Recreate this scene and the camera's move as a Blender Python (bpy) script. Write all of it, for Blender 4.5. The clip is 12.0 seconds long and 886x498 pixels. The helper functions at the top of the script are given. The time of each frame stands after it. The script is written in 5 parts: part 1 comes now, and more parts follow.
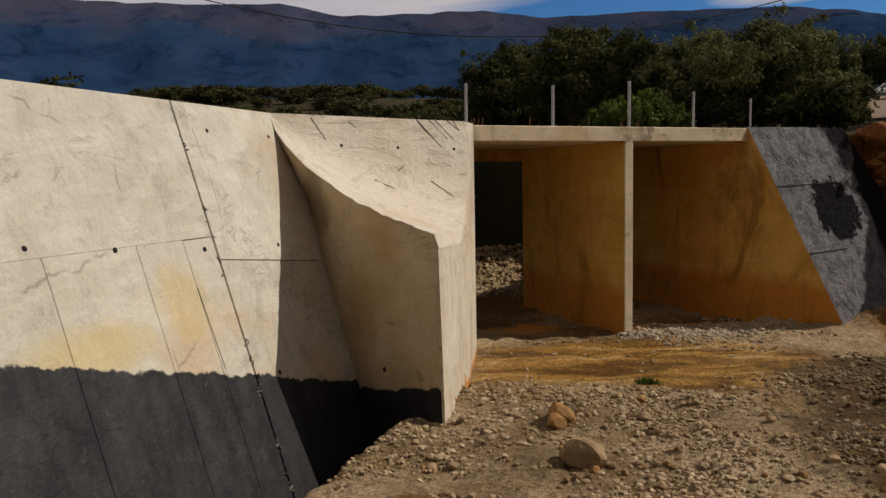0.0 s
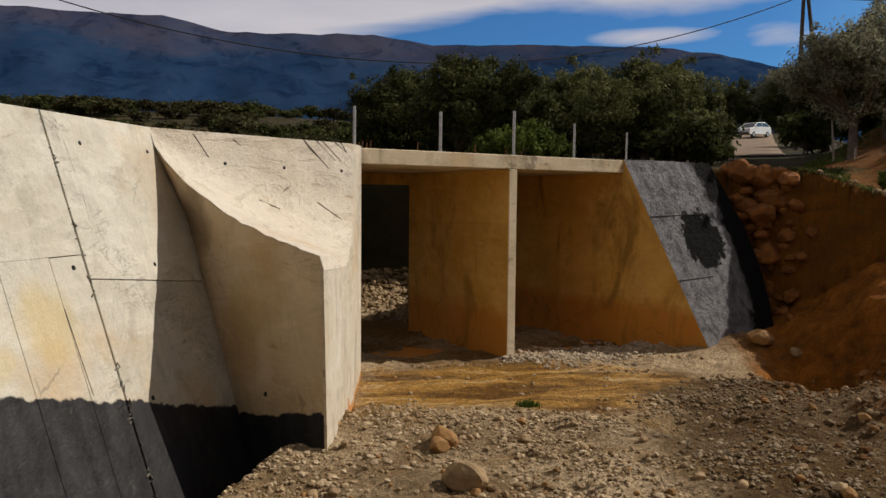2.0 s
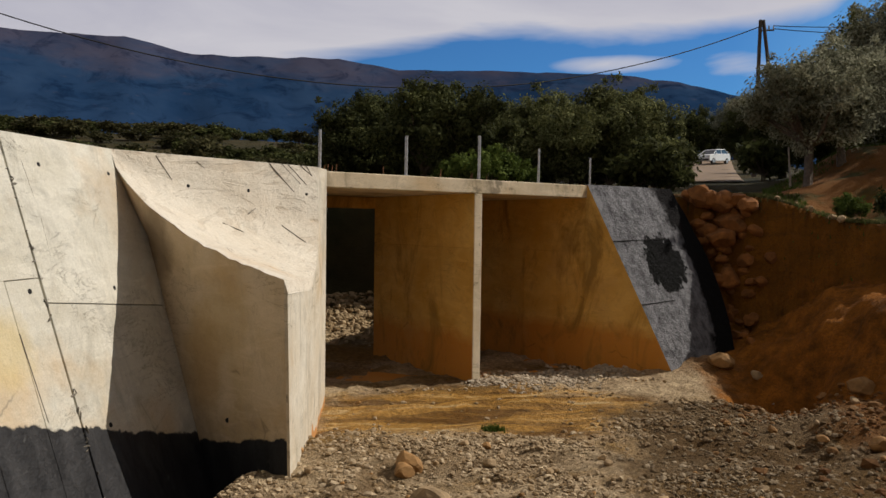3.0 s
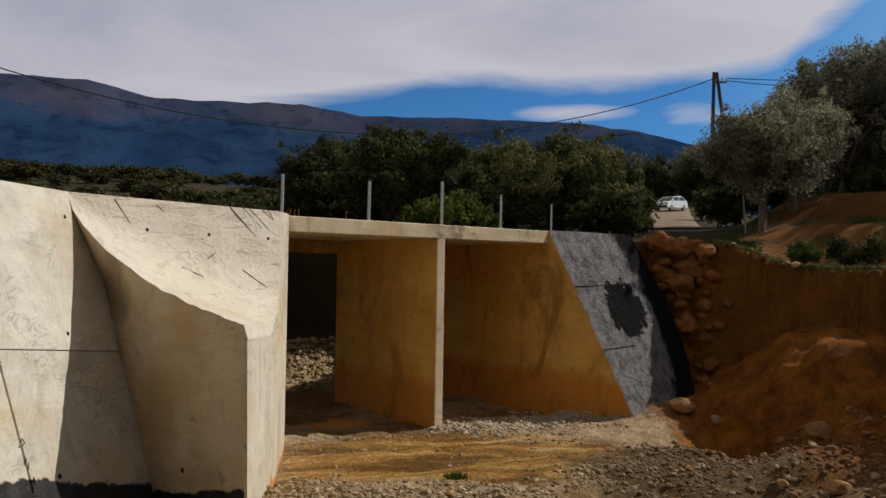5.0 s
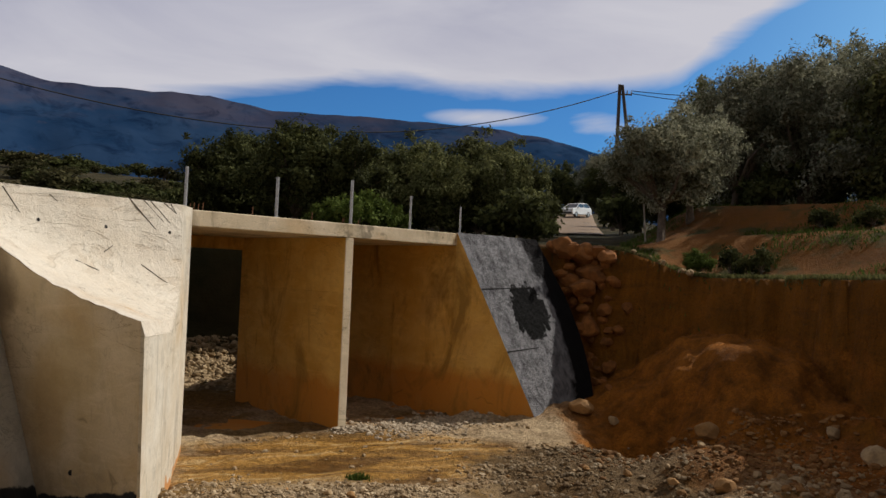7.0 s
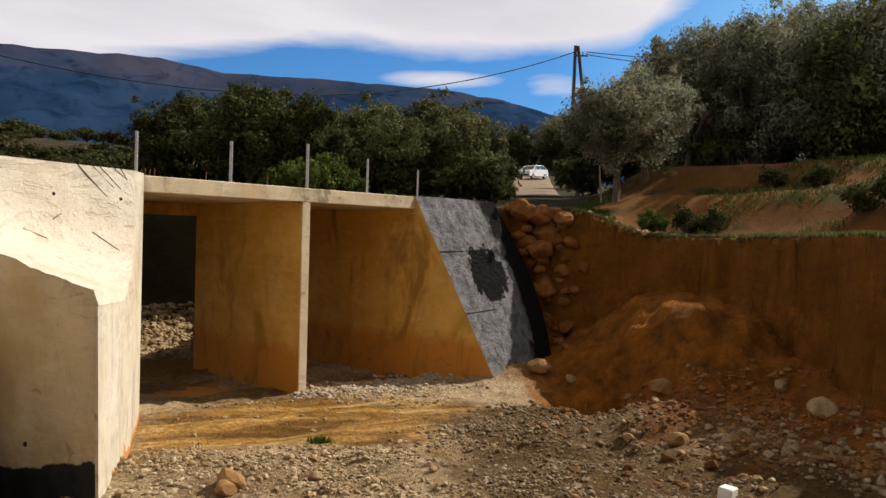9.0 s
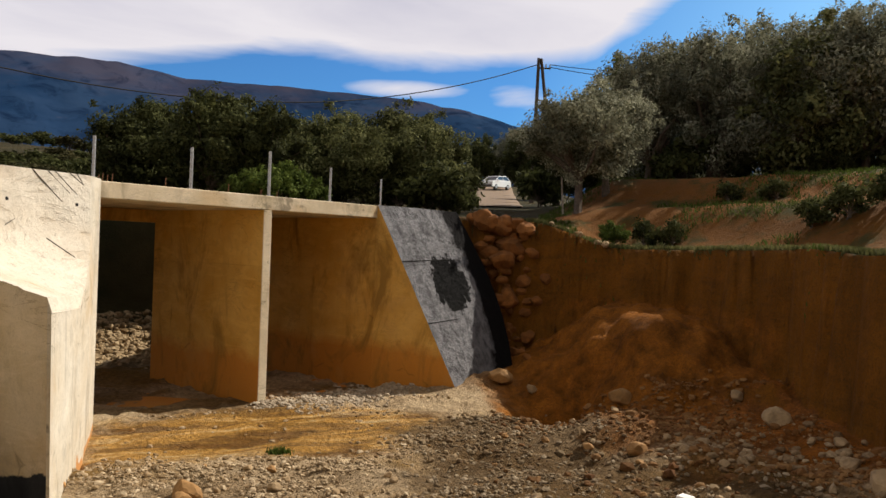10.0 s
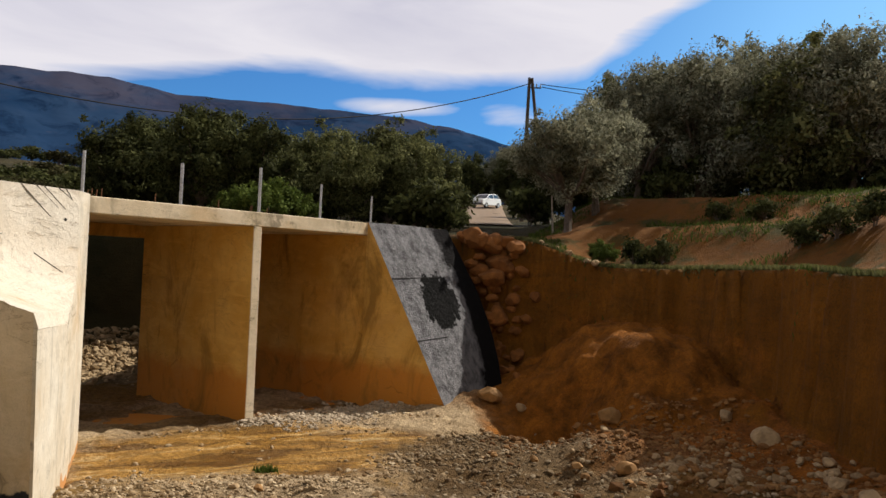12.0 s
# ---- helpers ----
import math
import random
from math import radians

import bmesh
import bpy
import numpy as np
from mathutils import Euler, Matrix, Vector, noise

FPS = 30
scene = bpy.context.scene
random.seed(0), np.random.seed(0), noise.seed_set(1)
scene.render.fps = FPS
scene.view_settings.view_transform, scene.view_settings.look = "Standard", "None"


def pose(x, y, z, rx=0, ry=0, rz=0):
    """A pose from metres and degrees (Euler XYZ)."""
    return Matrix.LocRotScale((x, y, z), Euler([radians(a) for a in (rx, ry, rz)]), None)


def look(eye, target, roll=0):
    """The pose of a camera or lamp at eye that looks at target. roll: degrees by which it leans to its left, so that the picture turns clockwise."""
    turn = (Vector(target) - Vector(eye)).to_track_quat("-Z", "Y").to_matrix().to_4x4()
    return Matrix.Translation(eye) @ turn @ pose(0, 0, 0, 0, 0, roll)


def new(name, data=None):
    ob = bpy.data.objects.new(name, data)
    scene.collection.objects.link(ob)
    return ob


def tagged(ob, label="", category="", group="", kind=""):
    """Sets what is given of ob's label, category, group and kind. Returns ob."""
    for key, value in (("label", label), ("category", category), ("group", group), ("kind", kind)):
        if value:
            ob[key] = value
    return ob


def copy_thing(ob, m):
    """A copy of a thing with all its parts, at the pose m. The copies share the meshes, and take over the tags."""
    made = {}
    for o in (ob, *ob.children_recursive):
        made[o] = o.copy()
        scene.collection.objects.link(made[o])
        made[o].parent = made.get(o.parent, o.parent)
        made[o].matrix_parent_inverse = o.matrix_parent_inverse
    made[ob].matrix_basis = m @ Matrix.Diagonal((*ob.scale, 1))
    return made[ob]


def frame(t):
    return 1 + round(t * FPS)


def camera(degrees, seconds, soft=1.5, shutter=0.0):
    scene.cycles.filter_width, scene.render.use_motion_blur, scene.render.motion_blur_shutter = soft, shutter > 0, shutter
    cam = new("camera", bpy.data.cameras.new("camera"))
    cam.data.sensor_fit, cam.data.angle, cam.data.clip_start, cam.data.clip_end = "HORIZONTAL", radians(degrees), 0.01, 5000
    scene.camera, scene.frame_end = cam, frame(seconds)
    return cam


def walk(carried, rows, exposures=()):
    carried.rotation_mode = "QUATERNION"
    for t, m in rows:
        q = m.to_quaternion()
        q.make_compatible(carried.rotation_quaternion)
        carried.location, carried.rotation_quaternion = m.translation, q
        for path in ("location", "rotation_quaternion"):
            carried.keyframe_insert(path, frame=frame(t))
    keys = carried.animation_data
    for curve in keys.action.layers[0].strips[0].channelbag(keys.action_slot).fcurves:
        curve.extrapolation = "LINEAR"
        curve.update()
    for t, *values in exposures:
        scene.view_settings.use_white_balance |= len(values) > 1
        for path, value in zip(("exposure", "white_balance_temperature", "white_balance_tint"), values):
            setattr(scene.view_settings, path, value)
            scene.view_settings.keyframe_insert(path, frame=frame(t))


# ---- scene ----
EYE = 3.7
cam = camera(59.0, 12.0)
walk(cam, [
    (0.0, pose(0, 0, EYE, 84.70, 1.10, -0.10)),
    (0.5, pose(0, 0, EYE, 84.76, 0.51, -0.80)),
    (1.0, pose(0, 0, EYE, 85.18, -0.30, -4.42)),
    (1.5, pose(0, 0, EYE, 85.82, -0.61, -7.39)),
    (2.0, pose(0, 0, EYE, 86.35, -0.52, -8.31)),
    (2.5, pose(0, 0, EYE, 87.25, -0.64, -9.56)),
    (3.0, pose(0, 0, EYE, 88.12, -0.77, -10.83)),
    (5.0, pose(0, 0, EYE, 91.45, -0.92, -13.56)),
    (5.5, pose(0, 0, EYE, 91.31, -1.41, -14.55)),
    (6.0, pose(0, 0, EYE, 91.10, -1.64, -15.83)),
    (6.5, pose(0, 0, EYE, 91.52, -2.04, -18.29)),
    (7.0, pose(0, 0, EYE, 91.68, -2.30, -20.28)),
    (9.0, pose(0, 0, EYE, 89.09, -1.52, -23.34)),
    (9.5, pose(0, 0, EYE, 88.72, -1.56, -24.85)),
    (10.0, pose(0, 0, EYE, 89.88, -2.05, -26.07)),
    (10.5, pose(0, 0, EYE, 90.97, -2.20, -26.29)),
    (11.0, pose(0, 0, EYE, 91.13, -2.07, -26.88)),
    (11.5, pose(0, 0, EYE, 91.23, -2.29, -27.24)),
    (12.0, pose(0, 0, EYE, 91.20, -2.44, -26.80)),
], exposures=[(0.0, -0.55, 6800, 15), (3.0, -0.24, 6500, 12), (5.0, -0.36, 6400, 11), (7.2, -0.18, 6400, 12), (8.8, 0.27, 6800, 12), (12.0, 0.25, 6600, 12)])

# ---- light ----
SUN_AZ, SUN_EL = radians(84), radians(40)
world = bpy.data.worlds.new("sky")
scene.world = world
world.use_nodes = True
wn, wl = world.node_tree.nodes, world.node_tree.links
wn.clear()


def wnode(kind, **values):
    node = wn.new(kind)
    for key, value in values.items():
        if key in node.inputs:
            node.inputs[key].default_value = value
    return node


def wmath(op, a, b=0.0, clamp=False):
    node = wn.new("ShaderNodeMath")
    node.operation, node.use_clamp = op, clamp
    for i, v in enumerate((a, b)):
        if isinstance(v, (int, float)):
            node.inputs[i].default_value = v
        else:
            wl.new(v, node.inputs[i])
    return node.outputs[0]


sky = wn.new("ShaderNodeTexSky")
sky.sky_type, sky.sun_disc = "NISHITA", False
sky.sun_elevation, sky.sun_rotation = SUN_EL, SUN_AZ
sky.altitude, sky.air_density, sky.dust_density, sky.ozone_density = 600, 1.0, 1.1, 3.0
coord = wn.new("ShaderNodeTexCoord")
sep = wn.new("ShaderNodeSeparateXYZ")
wl.new(coord.outputs["Generated"], sep.inputs[0])
azim = wmath("ARCTAN2", sep.outputs[0], sep.outputs[1])
elev = wmath("ARCSINE", sep.outputs[2])
flat = wn.new("ShaderNodeCombineXYZ")
wl.new(wmath("MULTIPLY", azim, 2.2), flat.inputs[0])
wl.new(wmath("MULTIPLY", elev, 7.0), flat.inputs[1])
wisps = wnode("ShaderNodeTexNoise", Scale=1.6, Detail=5.0, Roughness=0.55, Distortion=0.6)
wl.new(flat.outputs[0], wisps.inputs["Vector"])
# a broad cloud sheet whose lower edge hangs over the ridge and lifts towards the sun
turn = wmath("DIVIDE", wmath("ADD", azim, 1.2), 2.8, True)
brim = wn.new("ShaderNodeValToRGB")
stops = [(0.0, 0.30), (0.36, 0.30), (0.455, 0.40), (0.505, 0.45), (0.60, 0.45), (0.655, 0.475), (0.705, 0.62), (0.80, 1.0)]
for k, (where, value) in enumerate(stops):
    e = brim.color_ramp.elements[k] if k < 2 else brim.color_ramp.elements.new(where)
    e.position, e.color = where, (value, value, value, 1)
wl.new(turn, brim.inputs[0])
above = wmath("SUBTRACT", elev, wmath("MULTIPLY", brim.outputs[0], 0.52))
torn = wmath("ADD", above, wmath("MULTIPLY", wmath("SUBTRACT", wisps.outputs[0], 0.5), 0.06))
cover = wmath("MULTIPLY", wmath("ADD", torn, 0.012), 40.0, True)
# unseen overhead and behind: broken grey cloud added to make the fill light neutral
fill_veil = wmath("MAXIMUM", wmath("MULTIPLY", wmath("SUBTRACT", elev, 0.55), 2.5, True), wmath("MULTIPLY", wmath("SUBTRACT", wmath("ABSOLUTE", azim), 1.5), 2.0, True))
cover = wmath("MAXIMUM", cover, wmath("MULTIPLY", fill_veil, 0.85))
# small clouds low over the ridge
small = None
for az0, el0, wide, high in ((0.545, 0.193, 0.045, 0.016), (0.40, 0.197, 0.075, 0.010)):
    db = wmath("DIVIDE", wmath("SUBTRACT", azim, az0), wide)
    dv = wmath("DIVIDE", wmath("SUBTRACT", elev, el0), high)
    puff = wmath("SUBTRACT", 1.0, wmath("ADD", wmath("MULTIPLY", db, db), wmath("MULTIPLY", dv, dv)))
    puff = wmath("MULTIPLY", wmath("ADD", puff, wmath("MULTIPLY", wmath("SUBTRACT", wisps.outputs[0], 0.5), 5.0)), 0.55, True)
    small = puff if small is None else wmath("MAXIMUM", small, puff)
cover = wmath("MAXIMUM", cover, small)
shade = wn.new("ShaderNodeValToRGB")
shade.color_ramp.elements[0].position, shade.color_ramp.elements[0].color = 0.02, (9.9, 9.8, 10.5, 1)
shade.color_ramp.elements[1].position, shade.color_ramp.elements[1].color = 0.75, (6.6, 6.7, 8.2, 1)
wl.new(wmath("MULTIPLY", wmath("ADD", torn, wmath("MULTIPLY", wmath("SUBTRACT", wisps.outputs[0], 0.5), 0.25)), 4.0, True), shade.inputs[0])
deep = wn.new("ShaderNodeMixRGB")
deep.blend_type = "MULTIPLY"
deep.inputs[0].default_value = 1.0
haze = wn.new("ShaderNodeValToRGB")
haze.color_ramp.elements[0].position, haze.color_ramp.elements[0].color = 0.62, (0.42, 0.98, 1.50, 1)
haze.color_ramp.elements[1].position, haze.color_ramp.elements[1].color = 0.74, (0.95, 1.55, 1.75, 1)
wl.new(turn, haze.inputs[0])
wl.new(haze.outputs[0], deep.inputs[2])
wl.new(sky.outputs[0], deep.inputs[1])
grey = wn.new("ShaderNodeMixRGB")
wl.new(fill_veil, grey.inputs[0])
wl.new(shade.outputs[0], grey.inputs[1])
grey.inputs[2].default_value = (5.0, 4.7, 4.5, 1)
blend = wn.new("ShaderNodeMixRGB")
wl.new(cover, blend.inputs[0])
wl.new(deep.outputs[0], blend.inputs[1])
wl.new(grey.outputs[0], blend.inputs[2])
back = wnode("ShaderNodeBackground", Strength=0.068)
wl.new(blend.outputs[0], back.inputs[0])
wl.new(back.outputs[0], wn.new("ShaderNodeOutputWorld").inputs[0])

sun = new("sun", bpy.data.lights.new("sun", "SUN"))
sun.data.energy, sun.data.angle, sun.data.color = 4.8, radians(0.5), (1.0, 0.93, 0.82)
sun_from = Vector((math.sin(SUN_AZ) * math.cos(SUN_EL), math.cos(SUN_AZ) * math.cos(SUN_EL), math.sin(SUN_EL)))
sun.matrix_world = look(sun_from * 50, (0, 0, 0))


# ---- materials ----
class Paint:
    """A node material under construction, with world-space textures."""

    def __init__(self, name, roughness=0.9, metallic=0.0, specular=0.3):
        self.mat = bpy.data.materials.new(name)
        self.mat.use_nodes = True
        self.nodes, self.links = self.mat.node_tree.nodes, self.mat.node_tree.links
        self.bsdf = self.nodes["Principled BSDF"]
        self.bsdf.inputs["Roughness"].default_value = roughness
        self.bsdf.inputs["Metallic"].default_value = metallic
        self.bsdf.inputs["Specular IOR Level"].default_value = specular
        self.where = self.nodes.new("ShaderNodeNewGeometry").outputs["Position"]

    def stretch(self, scale):
        node = self.nodes.new("ShaderNodeMapping")
        node.inputs["Scale"].default_value = scale
        self.links.new(self.where, node.inputs["Vector"])
        return node.outputs[0]

    def noise(self, scale, detail=4.0, rough=0.6, at=None, distortion=0.0):
        node = self.nodes.new("ShaderNodeTexNoise")
        node.inputs["Scale"].default_value, node.inputs["Detail"].default_value = scale, detail
        node.inputs["Roughness"].default_value, node.inputs["Distortion"].default_value = rough, distortion
        self.links.new(at or self.where, node.inputs["Vector"])
        return node.outputs[0]

    def cells(self, scale, feature="F1", out="Distance", at=None):
        node = self.nodes.new("ShaderNodeTexVoronoi")
        node.feature = feature
        node.inputs["Scale"].default_value = scale
        self.links.new(at or self.where, node.inputs["Vector"])
        return node.outputs[out]

    def math(self, op, a, b=0.0, clamp=False):
        node = self.nodes.new("ShaderNodeMath")
        node.operation, node.use_clamp = op, clamp
        for i, v in enumerate((a, b)):
            if isinstance(v, (int, float)):
                node.inputs[i].default_value = v
            else:
                self.links.new(v, node.inputs[i])
        return node.outputs[0]

    def ramp(self, value, *stops):
        node = self.nodes.new("ShaderNodeValToRGB")
        e = node.color_ramp.elements
        while len(e) < len(stops):
            e.new(0.5)
        for el, (at, c) in zip(e, stops):
            el.position = at
            el.color = (*c, 1) if isinstance(c, tuple) else (c, c, c, 1)
        self.links.new(value, node.inputs[0])
        return node.outputs[0]

    def mix(self, factor, a, b, blend="MIX"):
        node = self.nodes.new("ShaderNodeMixRGB")
        node.blend_type = blend
        for i, v in enumerate((factor, a, b)):
            if isinstance(v, tuple):
                node.inputs[i].default_value = (*v, 1)
            elif isinstance(v, (int, float)):
                node.inputs[i].default_value = v if i == 0 else (v, v, v, 1)
            else:
                self.links.new(v, node.inputs[i])
        return node.outputs[0]

    def axis(self, i):
        node = self.nodes.new("ShaderNodeSeparateXYZ")
        self.links.new(self.where, node.inputs[0])
        return node.outputs[i]

    def color(self, c):
        if isinstance(c, tuple):
            self.bsdf.inputs["Base Color"].default_value = (*c, 1)
        else:
            self.links.new(c, self.bsdf.inputs["Base Color"])
        return self

    def rough(self, c):
        self.links.new(c, self.bsdf.inputs["Roughness"])
        return self

    def bump(self, height, strength=0.5, distance=0.02):
        node = self.nodes.new("ShaderNodeBump")
        node.inputs["Strength"].default_value, node.inputs["Distance"].default_value = strength, distance
        self.links.new(height, node.inputs["Height"])
        self.links.new(node.outputs[0], self.bsdf.inputs["Normal"])
        return self

    def tone(self, amount=0.2):
        """A slight shade of its own for each object."""
        info = self.nodes.new("ShaderNodeObjectInfo").outputs["Random"]
        return self.math("ADD", self.math("MULTIPLY", info, amount), 1 - amount / 2)


def concrete(name, pale, tan, damp=0.0, tar=None, tar_slope=(0.0, 0.0), grimy=0.30, relief_depth=0.04, tint_spots=(), cracked=(0.57, 0.62), trowelled=False, blots=0.0):
    """Board-cast concrete: cloudy tone, drip streaks, rusty clay wash low down, fine pores. tar: height of a bitumen coat's ragged upper edge."""
    p = Paint(name, 0.88)
    cloud = p.noise(0.9, 5, 0.6)
    c = p.mix(p.ramp(cloud, (0.35, 0.0), (0.68, 1.0)), pale, tan)
    streak = p.noise(1.0, 5, 0.65, p.stretch((2.2, 2.2, 0.4)), 0.4)
    c = p.mix(p.ramp(streak, (0.56, 0.0), (0.8, 0.35)), c, tuple(v * 0.6 for v in tan))
    smear = p.noise(1.3, 6, 0.7, p.stretch((0.7, 0.7, 2.6)), 1.2)
    c = p.mix(p.ramp(smear, (0.5, 0.0), (0.64, 0.4)), c, tuple(min(1, v * 1.18) for v in pale))
    c = p.mix(p.ramp(p.noise(1.9, 7, 0.75, distortion=1.5), (0.60, 0.0), (0.66, 0.30), (0.72, 0.0)), c, tuple(v * 0.45 for v in pale))
    # float-marked skin, chipped along crooked lines
    scar = p.noise(1.1, 8, 0.7, p.stretch((0.8, 0.8, 2.0)), 1.1)
    where = p.ramp(p.noise(0.7, 4, 0.6), (0.50, 0.0), (0.62, 0.2 if trowelled else 0.7))
    line = p.math("MULTIPLY", p.ramp(scar, (0.488, 0.0), (0.50, 1.0), (0.512, 0.0)), where)
    c = p.mix(line, c, tuple(v * 0.45 for v in tan))
    blot = p.noise(2.7, 6, 0.7, distortion=0.8)
    c = p.mix(p.ramp(blot, (0.53, 0.0), (0.68, 0.42)), c, tuple(v * 0.60 for v in pale))
    if damp:
        edge = p.math("ADD", p.axis(2), p.math("MULTIPLY", p.math("SUBTRACT", p.noise(1.1, 4), 0.5), 0.9))
        c = p.mix(p.ramp(p.math("DIVIDE", edge, damp), (0.62, 0.88), (0.86, 0.0)), c, (0.50, 0.195, 0.022))
    rust = p.noise(0.62, 4, 0.55)
    c = p.mix(p.ramp(rust, (0.56, 0.0), (0.70, 0.42)), c, (0.50, 0.30, 0.10))
    grime = p.noise(0.8, 6, 0.7, p.stretch((1.0, 1.0, 0.45)), 1.0)
    c = p.mix(p.ramp(grime, (0.52, 0.0), (0.66, grimy)), c, tuple(v * 0.42 for v in tan))
    warp = p.mix(0.22, p.where, p.nodes.new("ShaderNodeTexNoise").outputs["Color"])
    crack = p.cells(0.55, "DISTANCE_TO_EDGE", at=warp)
    crack = p.math("MULTIPLY", p.ramp(crack, (0.0, 1.0), (0.009, 0.0)), p.ramp(p.noise(0.9, 3), (cracked[0], 0.0), (cracked[1], 0.5)))
    c = p.mix(crack, c, tuple(v * 0.22 for v in tan))
    for at, wide, tint, amount in tint_spots:
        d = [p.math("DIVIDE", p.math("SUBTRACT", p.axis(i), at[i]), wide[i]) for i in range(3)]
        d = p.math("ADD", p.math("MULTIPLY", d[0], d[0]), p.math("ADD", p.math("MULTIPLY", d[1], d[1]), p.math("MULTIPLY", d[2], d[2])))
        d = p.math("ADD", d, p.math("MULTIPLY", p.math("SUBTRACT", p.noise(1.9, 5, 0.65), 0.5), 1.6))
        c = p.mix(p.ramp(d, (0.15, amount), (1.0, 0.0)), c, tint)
    if trowelled:
        # overlapping slurry skins whose lower rims stand proud and hold dirt
        skin = p.noise(0.75, 7, 0.62, p.stretch((0.7, 0.7, 2.4)), 0.9)
        rim = p.math("MAXIMUM", p.ramp(skin, (0.40, 0.0), (0.425, 0.10), (0.43, 0.0)), p.ramp(skin, (0.52, 0.0), (0.545, 0.10), (0.55, 0.0)))
        c = p.mix(rim, c, tuple(v * 0.42 for v in tan))
        c = p.mix(p.ramp(skin, (0.42, 0.0), (0.435, 0.45)), c, tuple(min(1, v * 1.1) for v in pale))
        pitted = p.math("MULTIPLY", p.ramp(p.noise(7.0, 6, 0.7, p.stretch((1, 1, 2.2)), 0.6), (0.57, 0.0), (0.63, 0.75)), p.ramp(p.noise(1.2, 4, 0.6), (0.48, 0.0), (0.58, 1.0)))
        c = p.mix(pitted, c, tuple(v * 0.5 for v in tan))
    if blots:
        c = p.mix(p.ramp(p.noise(2.1, 4, 0.6, distortion=0.4), (0.60, 0.0), (0.66, blots)), c, tuple(v * 0.35 for v in tan))
    fine = p.noise(45, 3, 0.7)
    c = p.mix(p.ramp(fine, (0.3, 0.16), (0.55, 0.0)), c, 0.12)
    c = p.mix(1.0, c, p.tone(0.10), "MULTIPLY")
    pores = p.cells(26)
    relief = p.math("ADD", p.math("ADD", p.noise(3.5, 7, 0.7), p.math("MULTIPLY", line, -0.3)), p.math("MULTIPLY", p.ramp(pores, (0.0, 0.0), (0.16, 1.0)), 0.12))
    if trowelled:
        relief = p.math("ADD", relief, p.math("MULTIPLY", p.ramp(skin, (0.41, 0.0), (0.43, 0.5), (0.53, 0.5), (0.55, 1.0)), 0.5))
    if tar is not None:
        level = p.math("ADD", p.axis(2), p.math("ADD", p.math("MULTIPLY", p.axis(0), tar_slope[0]), p.math("MULTIPLY", p.axis(1), tar_slope[1])))
        ragged = p.math("ADD", level, p.math("MULTIPLY", p.math("SUBTRACT", p.noise(3.2, 5, 0.65), 0.5), 0.26))
        mask = p.ramp(p.math("ADD", p.math("SUBTRACT", tar, ragged), 0.5), (0.49, 0.0), (0.515, 1.0))
        thin = p.noise(2.0, 6, 0.7, p.stretch((1.8, 1.8, 0.5)))
        coat = p.mix(p.ramp(thin, (0.40, 0.0), (0.70, 1.0)), (0.010, 0.010, 0.011), (0.048, 0.047, 0.048))
        coat = p.mix(p.ramp(p.noise(5.5, 7, 0.75, distortion=1.2), (0.60, 0.0), (0.70, 0.55)), coat, (0.13, 0.125, 0.115))
        coat = p.mix(p.ramp(p.noise(0.7, 4, 0.6), (0.4, 0.5), (0.6, 0.0)), coat, (0.012, 0.012, 0.014))
        c = p.mix(mask, c, coat)
        p.rough(p.ramp(mask, (0.0, 0.88), (1.0, 0.62)))
    return p.color(c).bump(relief, 0.5, relief_depth).mat


def bitumen(name, pale):
    p = Paint(name, 0.9, specular=0.03)
    worn = p.noise(3.6, 7, 0.7, p.stretch((1.0, 1.0, 0.7)), 0.15)
    c = p.mix(p.ramp(worn, (0.36, 0.0), (0.58, 1.0)), (0.095, 0.095, 0.10), pale)
    # a leafy cast shadow painted on the tar as a ragged near-black blotch
    dx, dy, dz = (p.math("SUBTRACT", p.axis(i), v) for i, v in enumerate((9.55, 19.0, 2.75)))
    reach = p.math("ADD", p.math("MULTIPLY", dx, dx), p.math("ADD", p.math("MULTIPLY", dy, dy), p.math("MULTIPLY", p.math("MULTIPLY", dz, dz), 0.8)))
    ragged = p.math("ADD", reach, p.math("MULTIPLY", p.math("SUBTRACT", p.noise(3.4, 6, 0.7), 0.5), 1.7))
    c = p.mix(p.ramp(ragged, (0.50, 1.0), (0.60, 0.0)), c, (0.010, 0.010, 0.010))
    # the black shade along the outer margin, painted as a near-black strip
    drop = p.math("SUBTRACT", 4.75, p.axis(2))
    low = p.math("MAXIMUM", p.math("SUBTRACT", drop, 1.2), 0.0)
    along = p.math("ADD", p.math("MULTIPLY", p.math("SUBTRACT", p.axis(0), 7.39), 0.911), p.math("MULTIPLY", p.math("SUBTRACT", p.axis(1), 19.05), 0.413))
    along = p.math("SUBTRACT", along, p.math("SUBTRACT", p.math("MULTIPLY", drop, 0.3), p.math("MULTIPLY", p.math("MULTIPLY", low, low), 0.115)))
    along = p.math("ADD", along, p.math("MULTIPLY", p.math("SUBTRACT", p.noise(2.4, 6, 0.7), 0.5), 0.9))
    c = p.mix(p.ramp(p.math("DIVIDE", along, 4), (0.60, 0.0), (0.65, 1.0)), c, (0.012, 0.0115, 0.012))
    drip = p.noise(1.5, 5, 0.6, p.stretch((5, 5, 0.6)))
    c = p.mix(p.ramp(drip, (0.55, 0.0), (0.75, 0.6)), c, (0.012, 0.012, 0.013))
    return p.color(c).rough(p.ramp(worn, (0.3, 0.7), (0.7, 0.9))).bump(p.noise(6, 7, 0.72), 1.0, 0.11).mat


